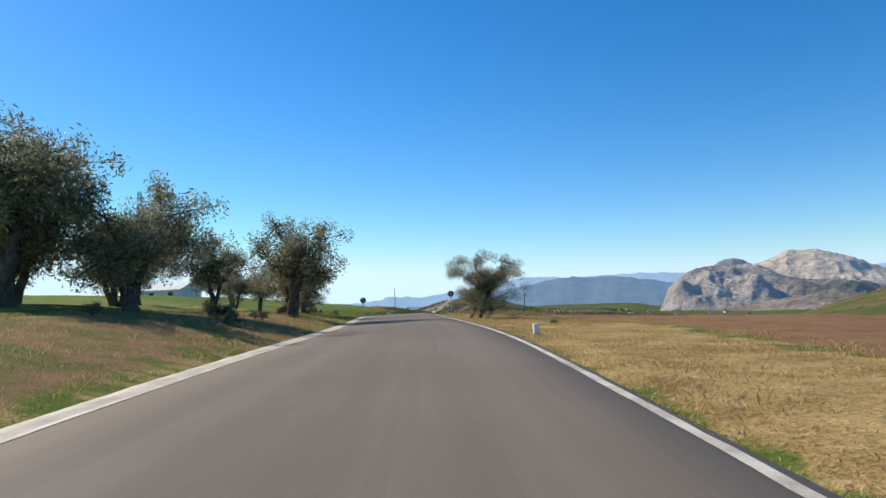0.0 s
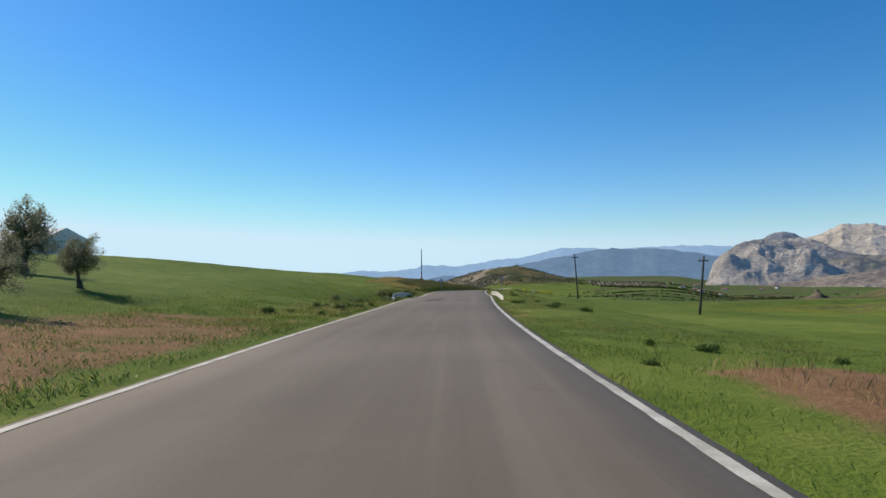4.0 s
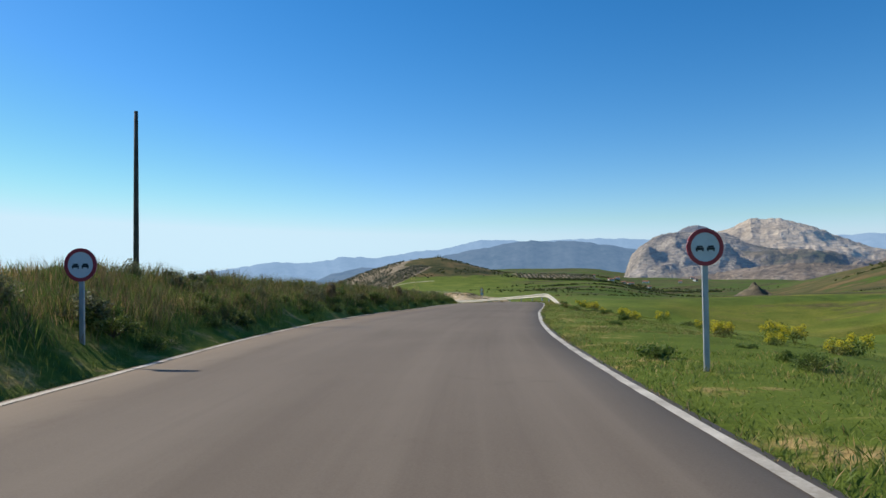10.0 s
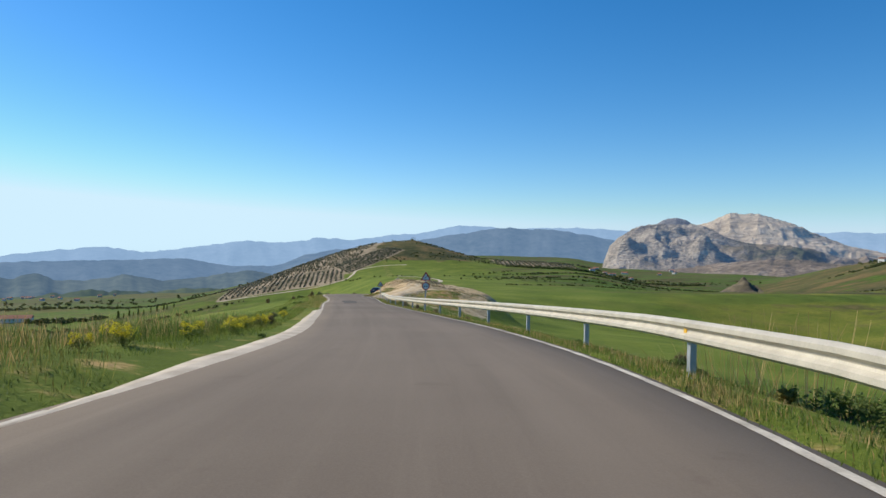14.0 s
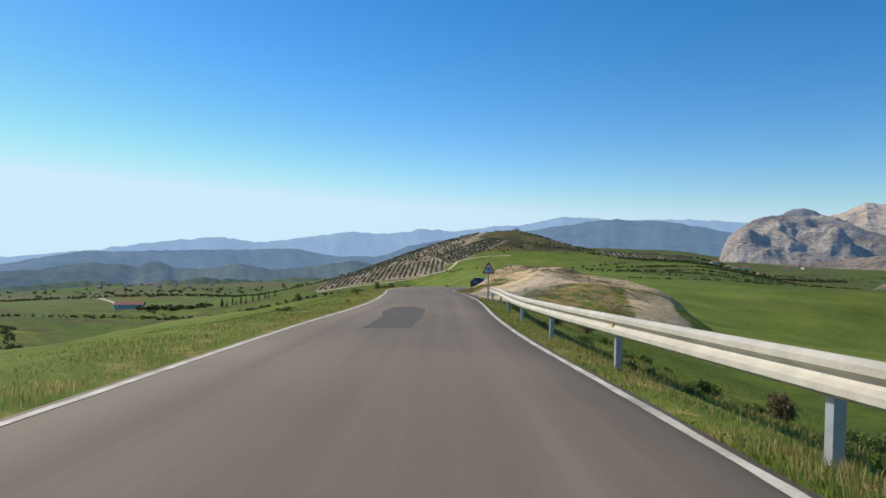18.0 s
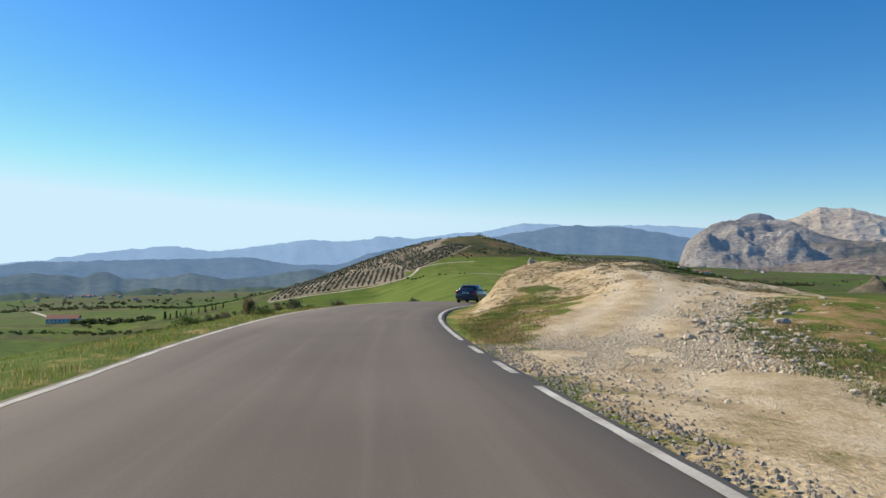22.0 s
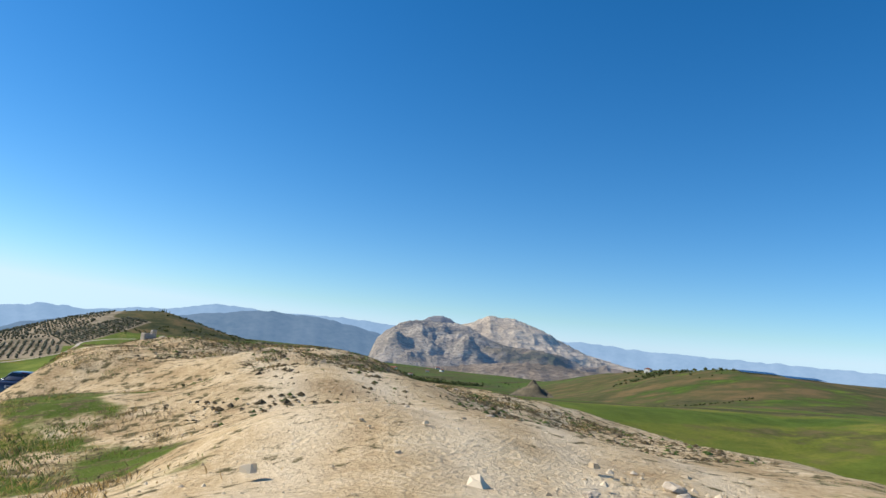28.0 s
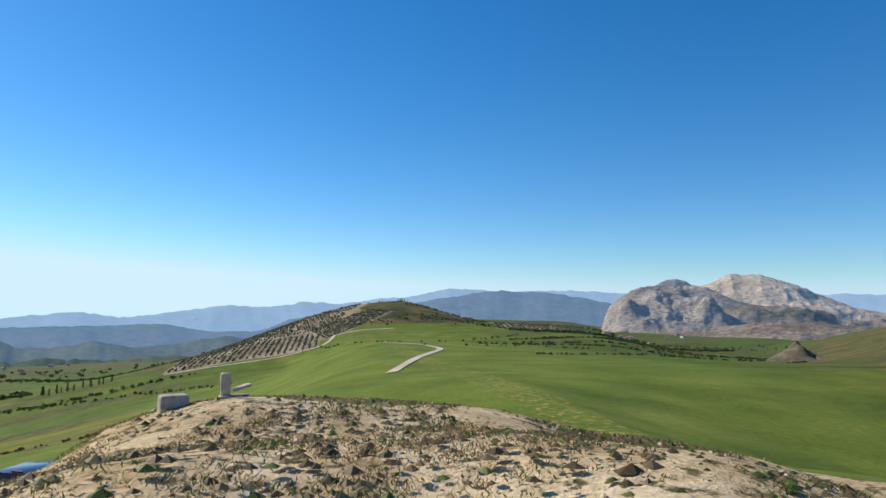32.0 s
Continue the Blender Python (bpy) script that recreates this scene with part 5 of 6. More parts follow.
def bank_shrub(seed, r, h, material, n=420):
    """A rough rounded shrub: a few stems and an uneven head of small leaves with shoots standing out of it."""
    root = new("shrub")
    rng = np.random.default_rng(seed)
    bm = bmesh.new()
    tips = []
    for k in range(13):
        a, q = rng.uniform(0, math.tau), r * rng.uniform(0.15, 0.95)
        e = np.array((math.cos(a) * q, math.sin(a) * q, h * (1.05 - 0.55 * (q / r) ** 2) * rng.uniform(0.7, 1.15)))
        tube(bm, [(0, 0, -0.1), tuple(e * (0.5, 0.5, 0.45)), tuple(e)], [0.016, 0.011, 0.004], 4)
        tips += [tuple(e), tuple(e * 0.75), tuple(e * (1.05, 1.05, 0.45))]
    tagged(part("stem", bm, BARK, root), kind="stuff")
    leaves("foliage", tips, n // 39 * 3, (r * 0.26, r * 0.26, h * 0.24), 0.10, material, root, slim=0.42, flat=0.9)
    return root


bank_shrubs = [bank_shrub(1, 0.62, 0.62, SCRUB), bank_shrub(2, 0.8, 0.5, WEED), bank_shrub(3, 0.55, 0.75, HEATH), bank_shrub(4, 0.7, 0.7, SCRUB), bank_shrub(5, 0.5, 0.4, WEED)]
scatter(bank_shrubs, 98, 146, 222, -7.4, -3.9, "grey-green shrub crowding the steep cut bank", "shrubs on the bank", 0.45, 0.8)
scatter(bank_shrubs, 14, 138, 216, -9.5, -7.2, "low grey-green shrub on top of the bank", "shrubs on the bank", 0.3, 0.55)
scatter([bank_shrubs[1], bank_shrubs[4]], 44, 138, 221, -4.4, -3.1, "leafy dark green shrub at the foot of the bank", "shrubs on the bank", 0.45, 0.8)
scatter([bank_shrubs[0], bank_shrubs[1], bank_shrubs[4]], 32, 99, 132, -6.4, -3.4, "dark shrub in the roadside ditch", "shrubs on the bank", 0.4, 0.85)
scatter([bank_shrubs[2], bank_shrubs[0]], 20, 18, 62, -8.8, -4.6, "withered shrub under the olive trees", "shrubs on the bank", 0.35, 0.7)
scatter([bank_shrubs[1], bank_shrubs[4], bank_shrubs[2]], 32, 214, 300, 3.9, 8.0, "leafy weed shrub behind the guardrail", "shrubs behind the rail", 0.35, 0.7)
scatter([bank_shrubs[0], bank_shrubs[1], bank_shrubs[2]], 34, 322, 392, -12.0, -3.6, "low scrub on the outer edge of the bend", "shrubs below the road", 0.5, 1.0)
scatter([bank_shrubs[1], bank_shrubs[4]], 10, 90, 204, 4.2, 11.0, "low leafy clump in the verge", "shrubs on the verge", 0.28, 0.5)
scatter([bank_shrubs[0], bank_shrubs[2]], 12, 226, 262, -8.5, -4.0, "dry shrub beyond the concrete apron", "shrubs on the bank", 0.25, 0.45)


def reeds(x, y):
    root = new("reed_clump")
    rng = np.random.default_rng(9)
    n = 60
    xs, ys = rng.normal(0, 0.5, n), rng.normal(0, 0.5, n)
    a = rng.uniform(0, math.tau, n)
    hh = rng.uniform(0.5, 1.5, n)
    p = np.stack([xs, ys, 0 * xs - 0.05], 1)
    s = np.stack([np.cos(a), np.sin(a), 0 * a], 1) * 0.006
    q = p + np.stack([xs * 0.5, ys * 0.5, hh], 1)
    ob = quads("reed_stem", np.stack([p - s, q - s * 0.4, q + s * 0.4, p + s], 1).reshape(-1, 3), STRAW, root)
    tagged(ob, kind="stuff")
    put(root, x, y)
    tagged(root, "clump of tall dry reeds behind the guardrail", "reeds", "dry reeds")


reeds(17.3, 224)
reeds(17.9, 227)
reeds(18.4, 264)


# ---- lay-by: stones, ruin ----
def stone(seed, flat=0.7):
    bm = bmesh.new()
    bmesh.ops.create_icosphere(bm, subdivisions=2, radius=0.5)
    for v in bm.verts:
        v.co += Vector(noise.noise_vector(v.co * 2.6 + Vector((seed * 3.3, 0, 0)))) * 0.2
        k = noise.fractal((v.co.x * 1.6 + seed * 9.1, v.co.y * 1.6, v.co.z * 1.6), 1.0, 2.0, 3)
        v.co *= 1 + 0.42 * k
        v.co.z *= flat
        v.co.x *= 1.2
    return bm


rs = random.Random(8)
stones = [part("stone", stone(k, 0.55 + 0.1 * (k % 3)), STONE) for k in range(5)]
spots = []
for _ in range(135):
    u = rs.random()
    if u < 0.6:
        y = rs.gauss(320.5, 2.4)
        x = float(wheel_right(y)) + abs(rs.gauss(0.8, 1.1))
    elif u < 0.85:
        x, y = rs.gauss(22.5, 2.5), rs.gauss(327, 3.0)
    elif u < 0.94:
        x, y = rs.gauss(24.4, 1.6), rs.gauss(318, 3.5)
    else:
        x, y = rs.uniform(15, 28), rs.uniform(312, 345)
    if min(math.hypot(x - a, y - b) for a, b, c in MOUND[12:20]) > 1.7:
        spots.append((x, y, rs.choice((0.07, 0.08, 0.1, 0.11, 0.13, 0.17))))
spots += [(20.34, 321.15, 0.36), (21.4, 322.9, 0.3), (20.3, 322.1, 0.24), (18.6, 320.4, 0.26), (17.5, 320.8, 0.17), (18.1, 321.0, 0.28), (19.0, 322.1, 0.16), (20.5, 323.3, 0.18), (17.0, 318.9, 0.24), (16.4, 319.1, 0.2), (17.8, 319.7, 0.16), (24.2, 325.6, 0.3)]
for x, y, s in ((-6.3, 121.6, 0.5), (-5.7, 122.6, 0.35), (-6.9, 118.2, 0.55), (-6.1, 117.2, 0.3), (-5.4, 125.3, 0.3), (-7.2, 114.8, 0.4), (-5.6, 119.4, 0.45), (-6.0, 124.2, 0.4)):
    spots.append((x, y, s))
for i, (x, y, s) in enumerate(spots):
    k = stones[i] if i < 5 else copy_thing(stones[i % 5], Matrix())
    k.matrix_basis = pose(x, y, z_at(x, y) + s * 0.12, rs.uniform(-15, 15), rs.uniform(-15, 15), rs.uniform(0, 360)) @ Matrix.Scale(s, 4)
    if y < 200:
        tagged(k, "pale broken block of rubble in the culvert ditch", "stone", "rubble in the ditch")
        continue
    tagged(k, "pale rough limestone lying on the gravel", "stone", "stones on the lay-by")


def gravel(name, n, pick, s0, s1, seed, label, material=None, category="gravel", tall=1.0, blocky=False, verge=False):
    """Loose chips as one mesh: squashed five-sided lumps."""
    rng = np.random.default_rng(seed)
    x, y = pick(rng, n)
    d = beside(x - road_x(y), y)
    ok = (d > 2.75) if verge else (mound_share(x, y) > 0.35) & (d > 3.2) & (rng.random(n) < sm(x - wheel_left(y), -1.2, 0.4))
    x, y = x[ok], y[ok]
    z = height(x, y)
    n = len(x)
    base = [(1, 0, 0), (0.3, 0.9, 0), (-0.8, 0.5, 0), (-0.7, -0.6, 0), (0.4, -0.9, 0)]
    if blocky:
        base += [(0.7 * p, 0.7 * q, 0.6) for p, q, r in base]
        f = np.array([t for k in range(5) for t in ((k, (k + 1) % 5, 5 + k), ((k + 1) % 5, 5 + (k + 1) % 5, 5 + k))] + [(5, 6, 7), (5, 7, 8), (5, 8, 9)])
    else:
        base += [(0.05, 0.05, 0.75)]
        f = np.array([(k, (k + 1) % 5, 5) for k in range(5)])
    base = np.array(base)
    m = len(base)
    s = s0 + (s1 - s0) * rng.random(n) ** 3
    a = rng.uniform(0, math.tau, n)
    w = base[None] * rng.uniform(0.6, 1.4, (n, m, 3)) * s[:, None, None] * [1, 1, tall]
    c, q = np.cos(a)[:, None], np.sin(a)[:, None]
    v = np.stack([w[..., 0] * c - w[..., 1] * q + x[:, None], w[..., 0] * q + w[..., 1] * c + y[:, None], w[..., 2] + z[:, None] - 0.004], -1)
    faces = (np.arange(n)[:, None, None] * m + f[None]).reshape(-1, 3)
    me = bpy.data.meshes.new(name)
    me.from_pydata(v.reshape(-1, 3).tolist(), [], faces.tolist())
    me.materials.append(material or STONE_ISLE)
    tagged(new(name, me), label, category, kind="stuff")


STONE_ISLE = leaf_material("gravel_chips", (0.36, 0.265, 0.155), (0.78, 0.65, 0.46), 0.0, 0.95)
CRUMBS = leaf_material("asphalt_crumbs", (0.19, 0.155, 0.115), (0.44, 0.365, 0.27), 0.0, 0.95)


def stony(r, n):
    """The rough grass beyond the lay-by."""
    y = r.uniform(310, 331, n)
    return wheel_right(y) + 0.6 + np.abs(r.normal(0, 4.0, n)), y


def near_edge(r, n):
    """The loose gravel that traffic has thrown to the mouth of the lay-by."""
    y = r.normal(317.4, 1.4, n)
    return r.uniform(11.6, 20.0, n), y


gravel("gravel", 52000, near_edge, 0.006, 0.026, 21, "loose pale limestone gravel at the mouth of the lay-by")
gravel("gravel", 7000, lambda r, n: (r.uniform(13, 30, n), r.uniform(312, 340, n)), 0.006, 0.026, 22, "scattered limestone chips on the lay-by")
gravel("gravel", 9000, lambda r, n: (r.uniform(16, 34, n), r.uniform(334, 356, n)), 0.006, 0.03, 28, "scattered limestone chips on the mound")
gravel("gravel", 9000, lambda r, n: (wheel_right(np.linspace(312, 329, n)) + r.normal(0.3, 1.2, n), np.linspace(312, 329, n)), 0.008, 0.05, 29, "coarse gravel along the edge of the lay-by")
gravel("rubble", 1700, lambda r, n: (wheel_right(np.linspace(313, 327, n)) + r.normal(1.0, 1.0, n), np.linspace(313, 327, n)), 0.016, 0.075, 23, "fist-sized limestone rubble at the lay-by's edge", blocky=True)
gravel("rubble", 800, lambda r, n: (r.normal(22.5, 2.4, n), r.normal(320.5, 4.0, n)), 0.02, 0.10, 24, "limestone rubble in the rough grass", blocky=True)
gravel("asphalt_crumbs", 5000, lambda r, n: (road_x(np.linspace(303, 318.5, n)) + line_r(np.linspace(303, 318.5, n)) + 0.2 + np.abs(r.normal(0, 0.75, n)), np.linspace(303, 318.5, n)), 0.008, 0.04, 30, "grey crumbled asphalt and gravel beside the road line", CRUMBS, verge=True)

gravel("cushion_plants", 11000, lambda r, n: (r.uniform(14, 30, n), r.uniform(333, 358, n)), 0.02, 0.10, 25, "withered brown cushion plants on the bare mound", HEATH, "plants", 0.7)
gravel("cushion_plants", 3500, lambda r, n: (r.uniform(14, 30, n), r.uniform(333, 358, n)), 0.02, 0.10, 26, "low green cushion plants on the mound", WEED, "plants", 0.7)
gravel("cushion_plants", 4500, stony, 0.02, 0.10, 27, "low green plants among the rubble", WEED, "plants", 0.7)


def tufts(n, seed, pick, material, h, label, per=26, spread=0.16, wide_by=0.022, least=0.25):
    rng = np.random.default_rng(seed)
    cx, cy = pick(rng, n)
    ok = mound_share(cx, cy) >= least
    cx, cy = np.repeat(cx[ok], per), np.repeat(cy[ok], per)
    x, y = cx + rng.normal(0, spread, len(cx)), cy + rng.normal(0, spread, len(cx))
    stand("grass_tufts", x, y, np.full(len(x), 0.6), h, wide_by, material, label, rng, 1.1)


def hump(r, n):
    """Plants grow on the hump in loose bands along its slope."""
    y = r.uniform(336, 357, n)
    x = r.uniform(16, 29, n)
    k = np.sin(y * 2.3 + 0.8 * np.sin(x * 1.3)) * np.sin(x * 1.1 + 1.4 * np.sin(y * 0.6))
    ok = r.random(n) < 0.32 + 0.68 * (k > -0.05)
    return x[ok], y[ok]


tufts(1900, 31, hump, HEATH, 0.055, "withered brown cushions on the bare mound", 34, 0.13, 0.028)
tufts(450, 32, hump, WEED, 0.06, "small green tufts on the bare mound", 32, 0.12, 0.028)
tufts(600, 35, hump, STRAW, 0.07, "pale straw tufts on the bare mound", 20, 0.11)


def flank(r, n):
    y = 318.6 + 22 * r.random(n) ** 1.2
    inner = np.maximum(road_x(y) + line_r(y) + 0.5, np.interp(y, [324, 328.6, 334, 340], [10.5, 12.9, 14.4, 16.0]))
    outer = np.maximum(wheel_left(y) - 0.3, inner + 0.2)
    return inner + (outer - inner) * r.random(n), y


def flank_green(r, n):
    """The greenest strip of the flank."""
    y = 319.5 + 18 * r.random(n)
    x = np.interp(y, [319.5, 324, 328.4, 333, 338], [12.6, 13.0, 14.0, 15.8, 17.6]) + r.normal(0, 0.6, n)
    return np.maximum(x, road_x(y) + line_r(y) + 0.45 + 0.4 * r.random(n)), y


tufts(400, 36, flank_green, GRASS, 0.07, "fresh green tufts on the mound's roadside flank", 36, 0.13, 0.018, 0.0)
tufts(130, 39, flank_green, WEED, 0.085, "dark green weeds on the mound's roadside flank", 32, 0.11, 0.026, 0.0)
tufts(210, 37, flank, HEATH, 0.09, "withered brown tufts on the mound's roadside flank", 32, 0.17, 0.018, 0.0)
tufts(260, 38, flank, STRAW, 0.09, "dry straw tufts on the mound's roadside flank", 28, 0.16, 0.016, 0.0)
tufts(1300, 33, stony, WEED, 0.075, "dark green tufts among the rubble", 36, 0.2, 0.022, 0.0)
tufts(800, 40, stony, HEATH, 0.07, "withered brown tufts among the rubble", 34, 0.2, 0.02, 0.0)
tufts(600, 34, stony, STRAW, 0.07, "dry tufts among the rubble", 30, 0.2, 0.016, 0.0)


def ruin(x, y):
    """Remains of a small masonry pillar: two stacked blocks, a broken upright and a tilted slab."""
    root = new("ruined_pillar")
    specs = (("lower_block", (-0.42, -0.3, -0.15), (0.42, 0.3, 0.32), None), ("upper_block", (-0.3, -0.25, 0.325), (0.45, 0.25, 0.6), None),
             ("upright", (-0.27, -0.12, 0.605), (-0.02, 0.12, 1.15), None), ("slab", (0.0, -0.2, -0.04), (0.46, 0.2, 0.03), Matrix.Translation((0.03, 0, 0.72)) @ Matrix.Rotation(radians(-18), 4, "Y")))
    for nm, lo, hi, m in specs:
        bm = bmesh.new()
        box(bm, lo, hi, 0.035, m)
        bmesh.ops.subdivide_edges(bm, edges=bm.edges[:], cuts=2, use_grid_fill=True)
        for v in bm.verts:
            v.co += Vector(noise.noise_vector(v.co * 4.0)) * 0.025
        part(nm, bm, BLOCK, root, smooth=False)
    put(root, x, y, 12, 0.8)
    tagged(root, "broken masonry pillar of pale stone blocks on the mound", "ruin")


ruin(19.5, 355.2)
bm = bmesh.new()
box(bm, (-0.22, -0.16, -0.1), (0.22, 0.16, 0.2), 0.04)
b2 = part("stone_block", bm, BLOCK)
put(b2, 19.0, 352.6, 25)
tagged(b2, "squared pale stone block lying on the mound", "stone block")

# ---- far country: orchards, farms, tracks ----
PLASTER = worn("white_plaster", (0.62, 0.60, 0.56), (0.78, 0.76, 0.72), 1.0, 0.9, fine=10, relief=0.05)
TILE = worn("roof_tile", (0.28, 0.10, 0.06), (0.40, 0.17, 0.10), 1.0, 0.9, fine=8, relief=0.1)
GLASS = worn("window_dark", (0.02, 0.025, 0.03), (0.05, 0.055, 0.06), 2.0, 0.25, fine=10, relief=0)
PANEL = worn("solar_panel", (0.015, 0.025, 0.06), (0.03, 0.045, 0.09), 0.3, 0.25, fine=4, relief=0)
TRACK = worn("pale_track", (0.40, 0.33, 0.23), (0.58, 0.50, 0.38), 0.05, 0.95, own=-1, fine=0.6, relief=0.1)


def track(points, w, lift=0.25, label="pale winding farm track across the green fields"):
    pts = []
    for (x0, y0), (x1, y1) in zip(points, points[1:]):
        for k in range(16):
            pts.append((x0 + (x1 - x0) * k / 16, y0 + (y1 - y0) * k / 16))
    pts.append(points[-1])
    p = np.array(pts)
    for _ in range(20):
        p[1:-1] = (p[:-2] + p[1:-1] * 2 + p[2:]) / 4
    d = np.gradient(p, axis=0)
    d /= np.linalg.norm(d, axis=1)[:, None]
    n = np.stack([-d[:, 1], d[:, 0]], 1) * w / 2
    q = np.stack([p - n, p + n], 1).reshape(-1, 2)
    v = np.column_stack([q, height(q[:, 0], q[:, 1]) + lift]).tolist()
    f = [(2 * i, 2 * i + 1, 2 * i + 3, 2 * i + 2) for i in range(len(p) - 1)]
    tagged(new("farm_track", mesh("farm_track", v, f, TRACK)), label, "track", kind="structure")


FAR_OLIVE = leaf_material("far_olive", (0.085, 0.09, 0.048), (0.19, 0.19, 0.11))


def orchard(name, corners, rows, cols, size, seed, label, shake):
    """Rows of small olive trees on a slope, each a rounded clump of facets."""
    rng = np.random.default_rng(seed)
    (ax, ay), (bx, by), (cx, cy), (dx, dy) = corners
    base = []
    for k in range(3):
        bm = bmesh.new()
        bmesh.ops.create_icosphere(bm, subdivisions=1, radius=1.0)
        for vv in bm.verts:
            vv.co *= rng.uniform(0.7, 1.2)
        bm.verts.ensure_lookup_table()
        base.append((np.array([vv.co[:] for vv in bm.verts]), np.array([[q.index for q in fc.verts] for fc in bm.faces])))
        bm.free()
    V, Fc, o = [], [], 0
    spots = []
    for i in range(rows):
        for j in range(cols):
            u, t = (i + rng.uniform(-shake, shake) * 3) / (rows - 1), (j + rng.uniform(-shake, shake) * 3) / (cols - 1)
            x = (ax * (1 - u) + bx * u) * (1 - t) + (dx * (1 - u) + cx * u) * t
            y = (ay * (1 - u) + by * u) * (1 - t) + (dy * (1 - u) + cy * u) * t
            if rng.random() < 0.11:
                continue
            spots.append((x, y))
    spots = np.array(spots)
    for (x, y), z in zip(spots, height(spots[:, 0], spots[:, 1])):
        s = size * rng.uniform(0.7, 1.2)
        b, f = base[rng.integers(3)]
        V.append(b * [s, s, s * 0.85] + [x, y, z + s * 0.8])
        Fc.append(f + o)
        o += len(b)
    me = bpy.data.meshes.new(name)
    me.from_pydata(np.concatenate(V).tolist(), [], np.concatenate(Fc).tolist())
    me.materials.append(FAR_OLIVE)
    tagged(new(name, me), label, "orchard", kind="stuff")


orchard("olive_orchard", [(-148, 1046), (-8, 1046), (-8, 1132), (-148, 1164)], 24, 20, 1.45, 3, "rows of olive trees on the hill's flank", 0.05)
orchard("olive_orchard", [(2, 1095), (82, 1276), (56, 1296), (-20, 1186)], 26, 15, 1.4, 5, "rows of olive trees climbing the hill", 0.05)
orchard("olive_orchard", [(-186, 1172), (-8, 1166), (44, 1372), (-118, 1376)], 30, 26, 1.5, 6, "rows of olive trees over the hill's shoulder", 0.05)
orchard("olive_orchard", [(218, 1200), (343, 1200), (360, 1325), (238, 1325)], 18, 22, 1.5, 4, "rows of olive trees on a low rise", 0.05)
track([(34, 520), (38, 541), (50, 599), (68, 660), (64, 705), (45, 760), (50, 860)], 3.0)
track([(-150, 1036), (-60, 1024), (0, 1040), (8, 1085), (10, 1112), (40, 1140), (80, 1150)], 3.4)
track([(-520, 1250), (-460, 1180), (-425, 1130)], 5)


FAR_SCRUB = leaf_material("far_scrub", (0.06, 0.08, 0.026), (0.14, 0.155, 0.055))


def hedge(points, n, size, wide_by, seed, label):
    """Dark shrubs strung along a field edge, as one mesh of rough clumps."""
    rng = np.random.default_rng(seed)
    p = np.array(points, float)
    t = rng.uniform(0, len(p) - 1.001, n)
    k = t.astype(int)
    xy = p[k] + (p[k + 1] - p[k]) * (t - k)[:, None] + rng.normal(0, wide_by, (n, 2))
    z = height(xy[:, 0], xy[:, 1])
    s = 0.55 * size * rng.uniform(0.3, 1.3, n)
    c = np.column_stack([xy, z + s * 0.5])
    m = 34
    g = rng.normal(size=(n * m, 3))
    g /= np.linalg.norm(g, axis=1)[:, None]
    c = np.repeat(c, m, 0) + g * np.repeat(s, m)[:, None] * rng.uniform(0.5, 1.0, (n * m, 1)) * [1, 1, 0.75]
    a = rng.normal(size=(n * m, 3))
    a /= np.linalg.norm(a, axis=1)[:, None]
    b = np.cross(a, rng.normal(size=(n * m, 3)))
    b /= np.linalg.norm(b, axis=1)[:, None]
    L = np.repeat(s, m)[:, None] * rng.uniform(0.3, 0.6, (n * m, 1))
    v = np.stack([c - a * L, c + b * L * 0.7, c + a * L, c - b * L * 0.7], 1).reshape(-1, 3)
    tagged(quads("hedgerow", v, FAR_SCRUB), label, "hedgerow", kind="stuff")


hedge([(-30, 1040), (60, 985), (150, 985), (215, 1090)], 50, 2.2, 6, 41, "dark scrub along the foot of the hill")
hedge([(30, 1180), (110, 1235), (190, 1240), (250, 1190)], 120, 2.6, 14, 42, "dark scrub on the hillside")
hedge([(90, 1390), (150, 1370), (200, 1330), (235, 1270)], 170, 2.4, 26, 43, "scattered scrub on the hilltop")
hedge([(60, 700), (160, 730), (280, 690), (380, 720)], 60, 1.4, 2.5, 44, "low scrub along a field edge")
hedge([(150, 880), (260, 930), (380, 920), (480, 1000)], 120, 2.4, 5, 45, "scrub along a dry gully")
hedge([(-60, 900), (-160, 960), (-300, 1010), (-380, 1100)], 110, 2.4, 3, 46, "scrub along the valley lane")
hedge([(-290, 1080), (-380, 1100)], 60, 6.5, 5, 47, "trees round the farm")
hedge([(-150, 500), (-210, 640), (-330, 760)], 70, 1.6, 2, 48, "scrub in a fold of the green slope")
hedge([(420, 1200), (520, 1330), (640, 1420), (800, 1500)], 100, 3.4, 30, 49, "scrub on the far slope")
hedge([(520, 760), (620, 880), (680, 1000), (740, 1100)], 60, 3.4, 16, 50, "low scrub below the ridge")
hedge([(-40, 420), (-12, 395), (6, 385), (30, 402)], 120, 0.8, 5, 51, "scrub on the slope below the road")
hedge([(-900, 1500), (-600, 1400), (-420, 1500), (-250, 1420)], 160, 5.0, 60, 52, "woods in the valley")


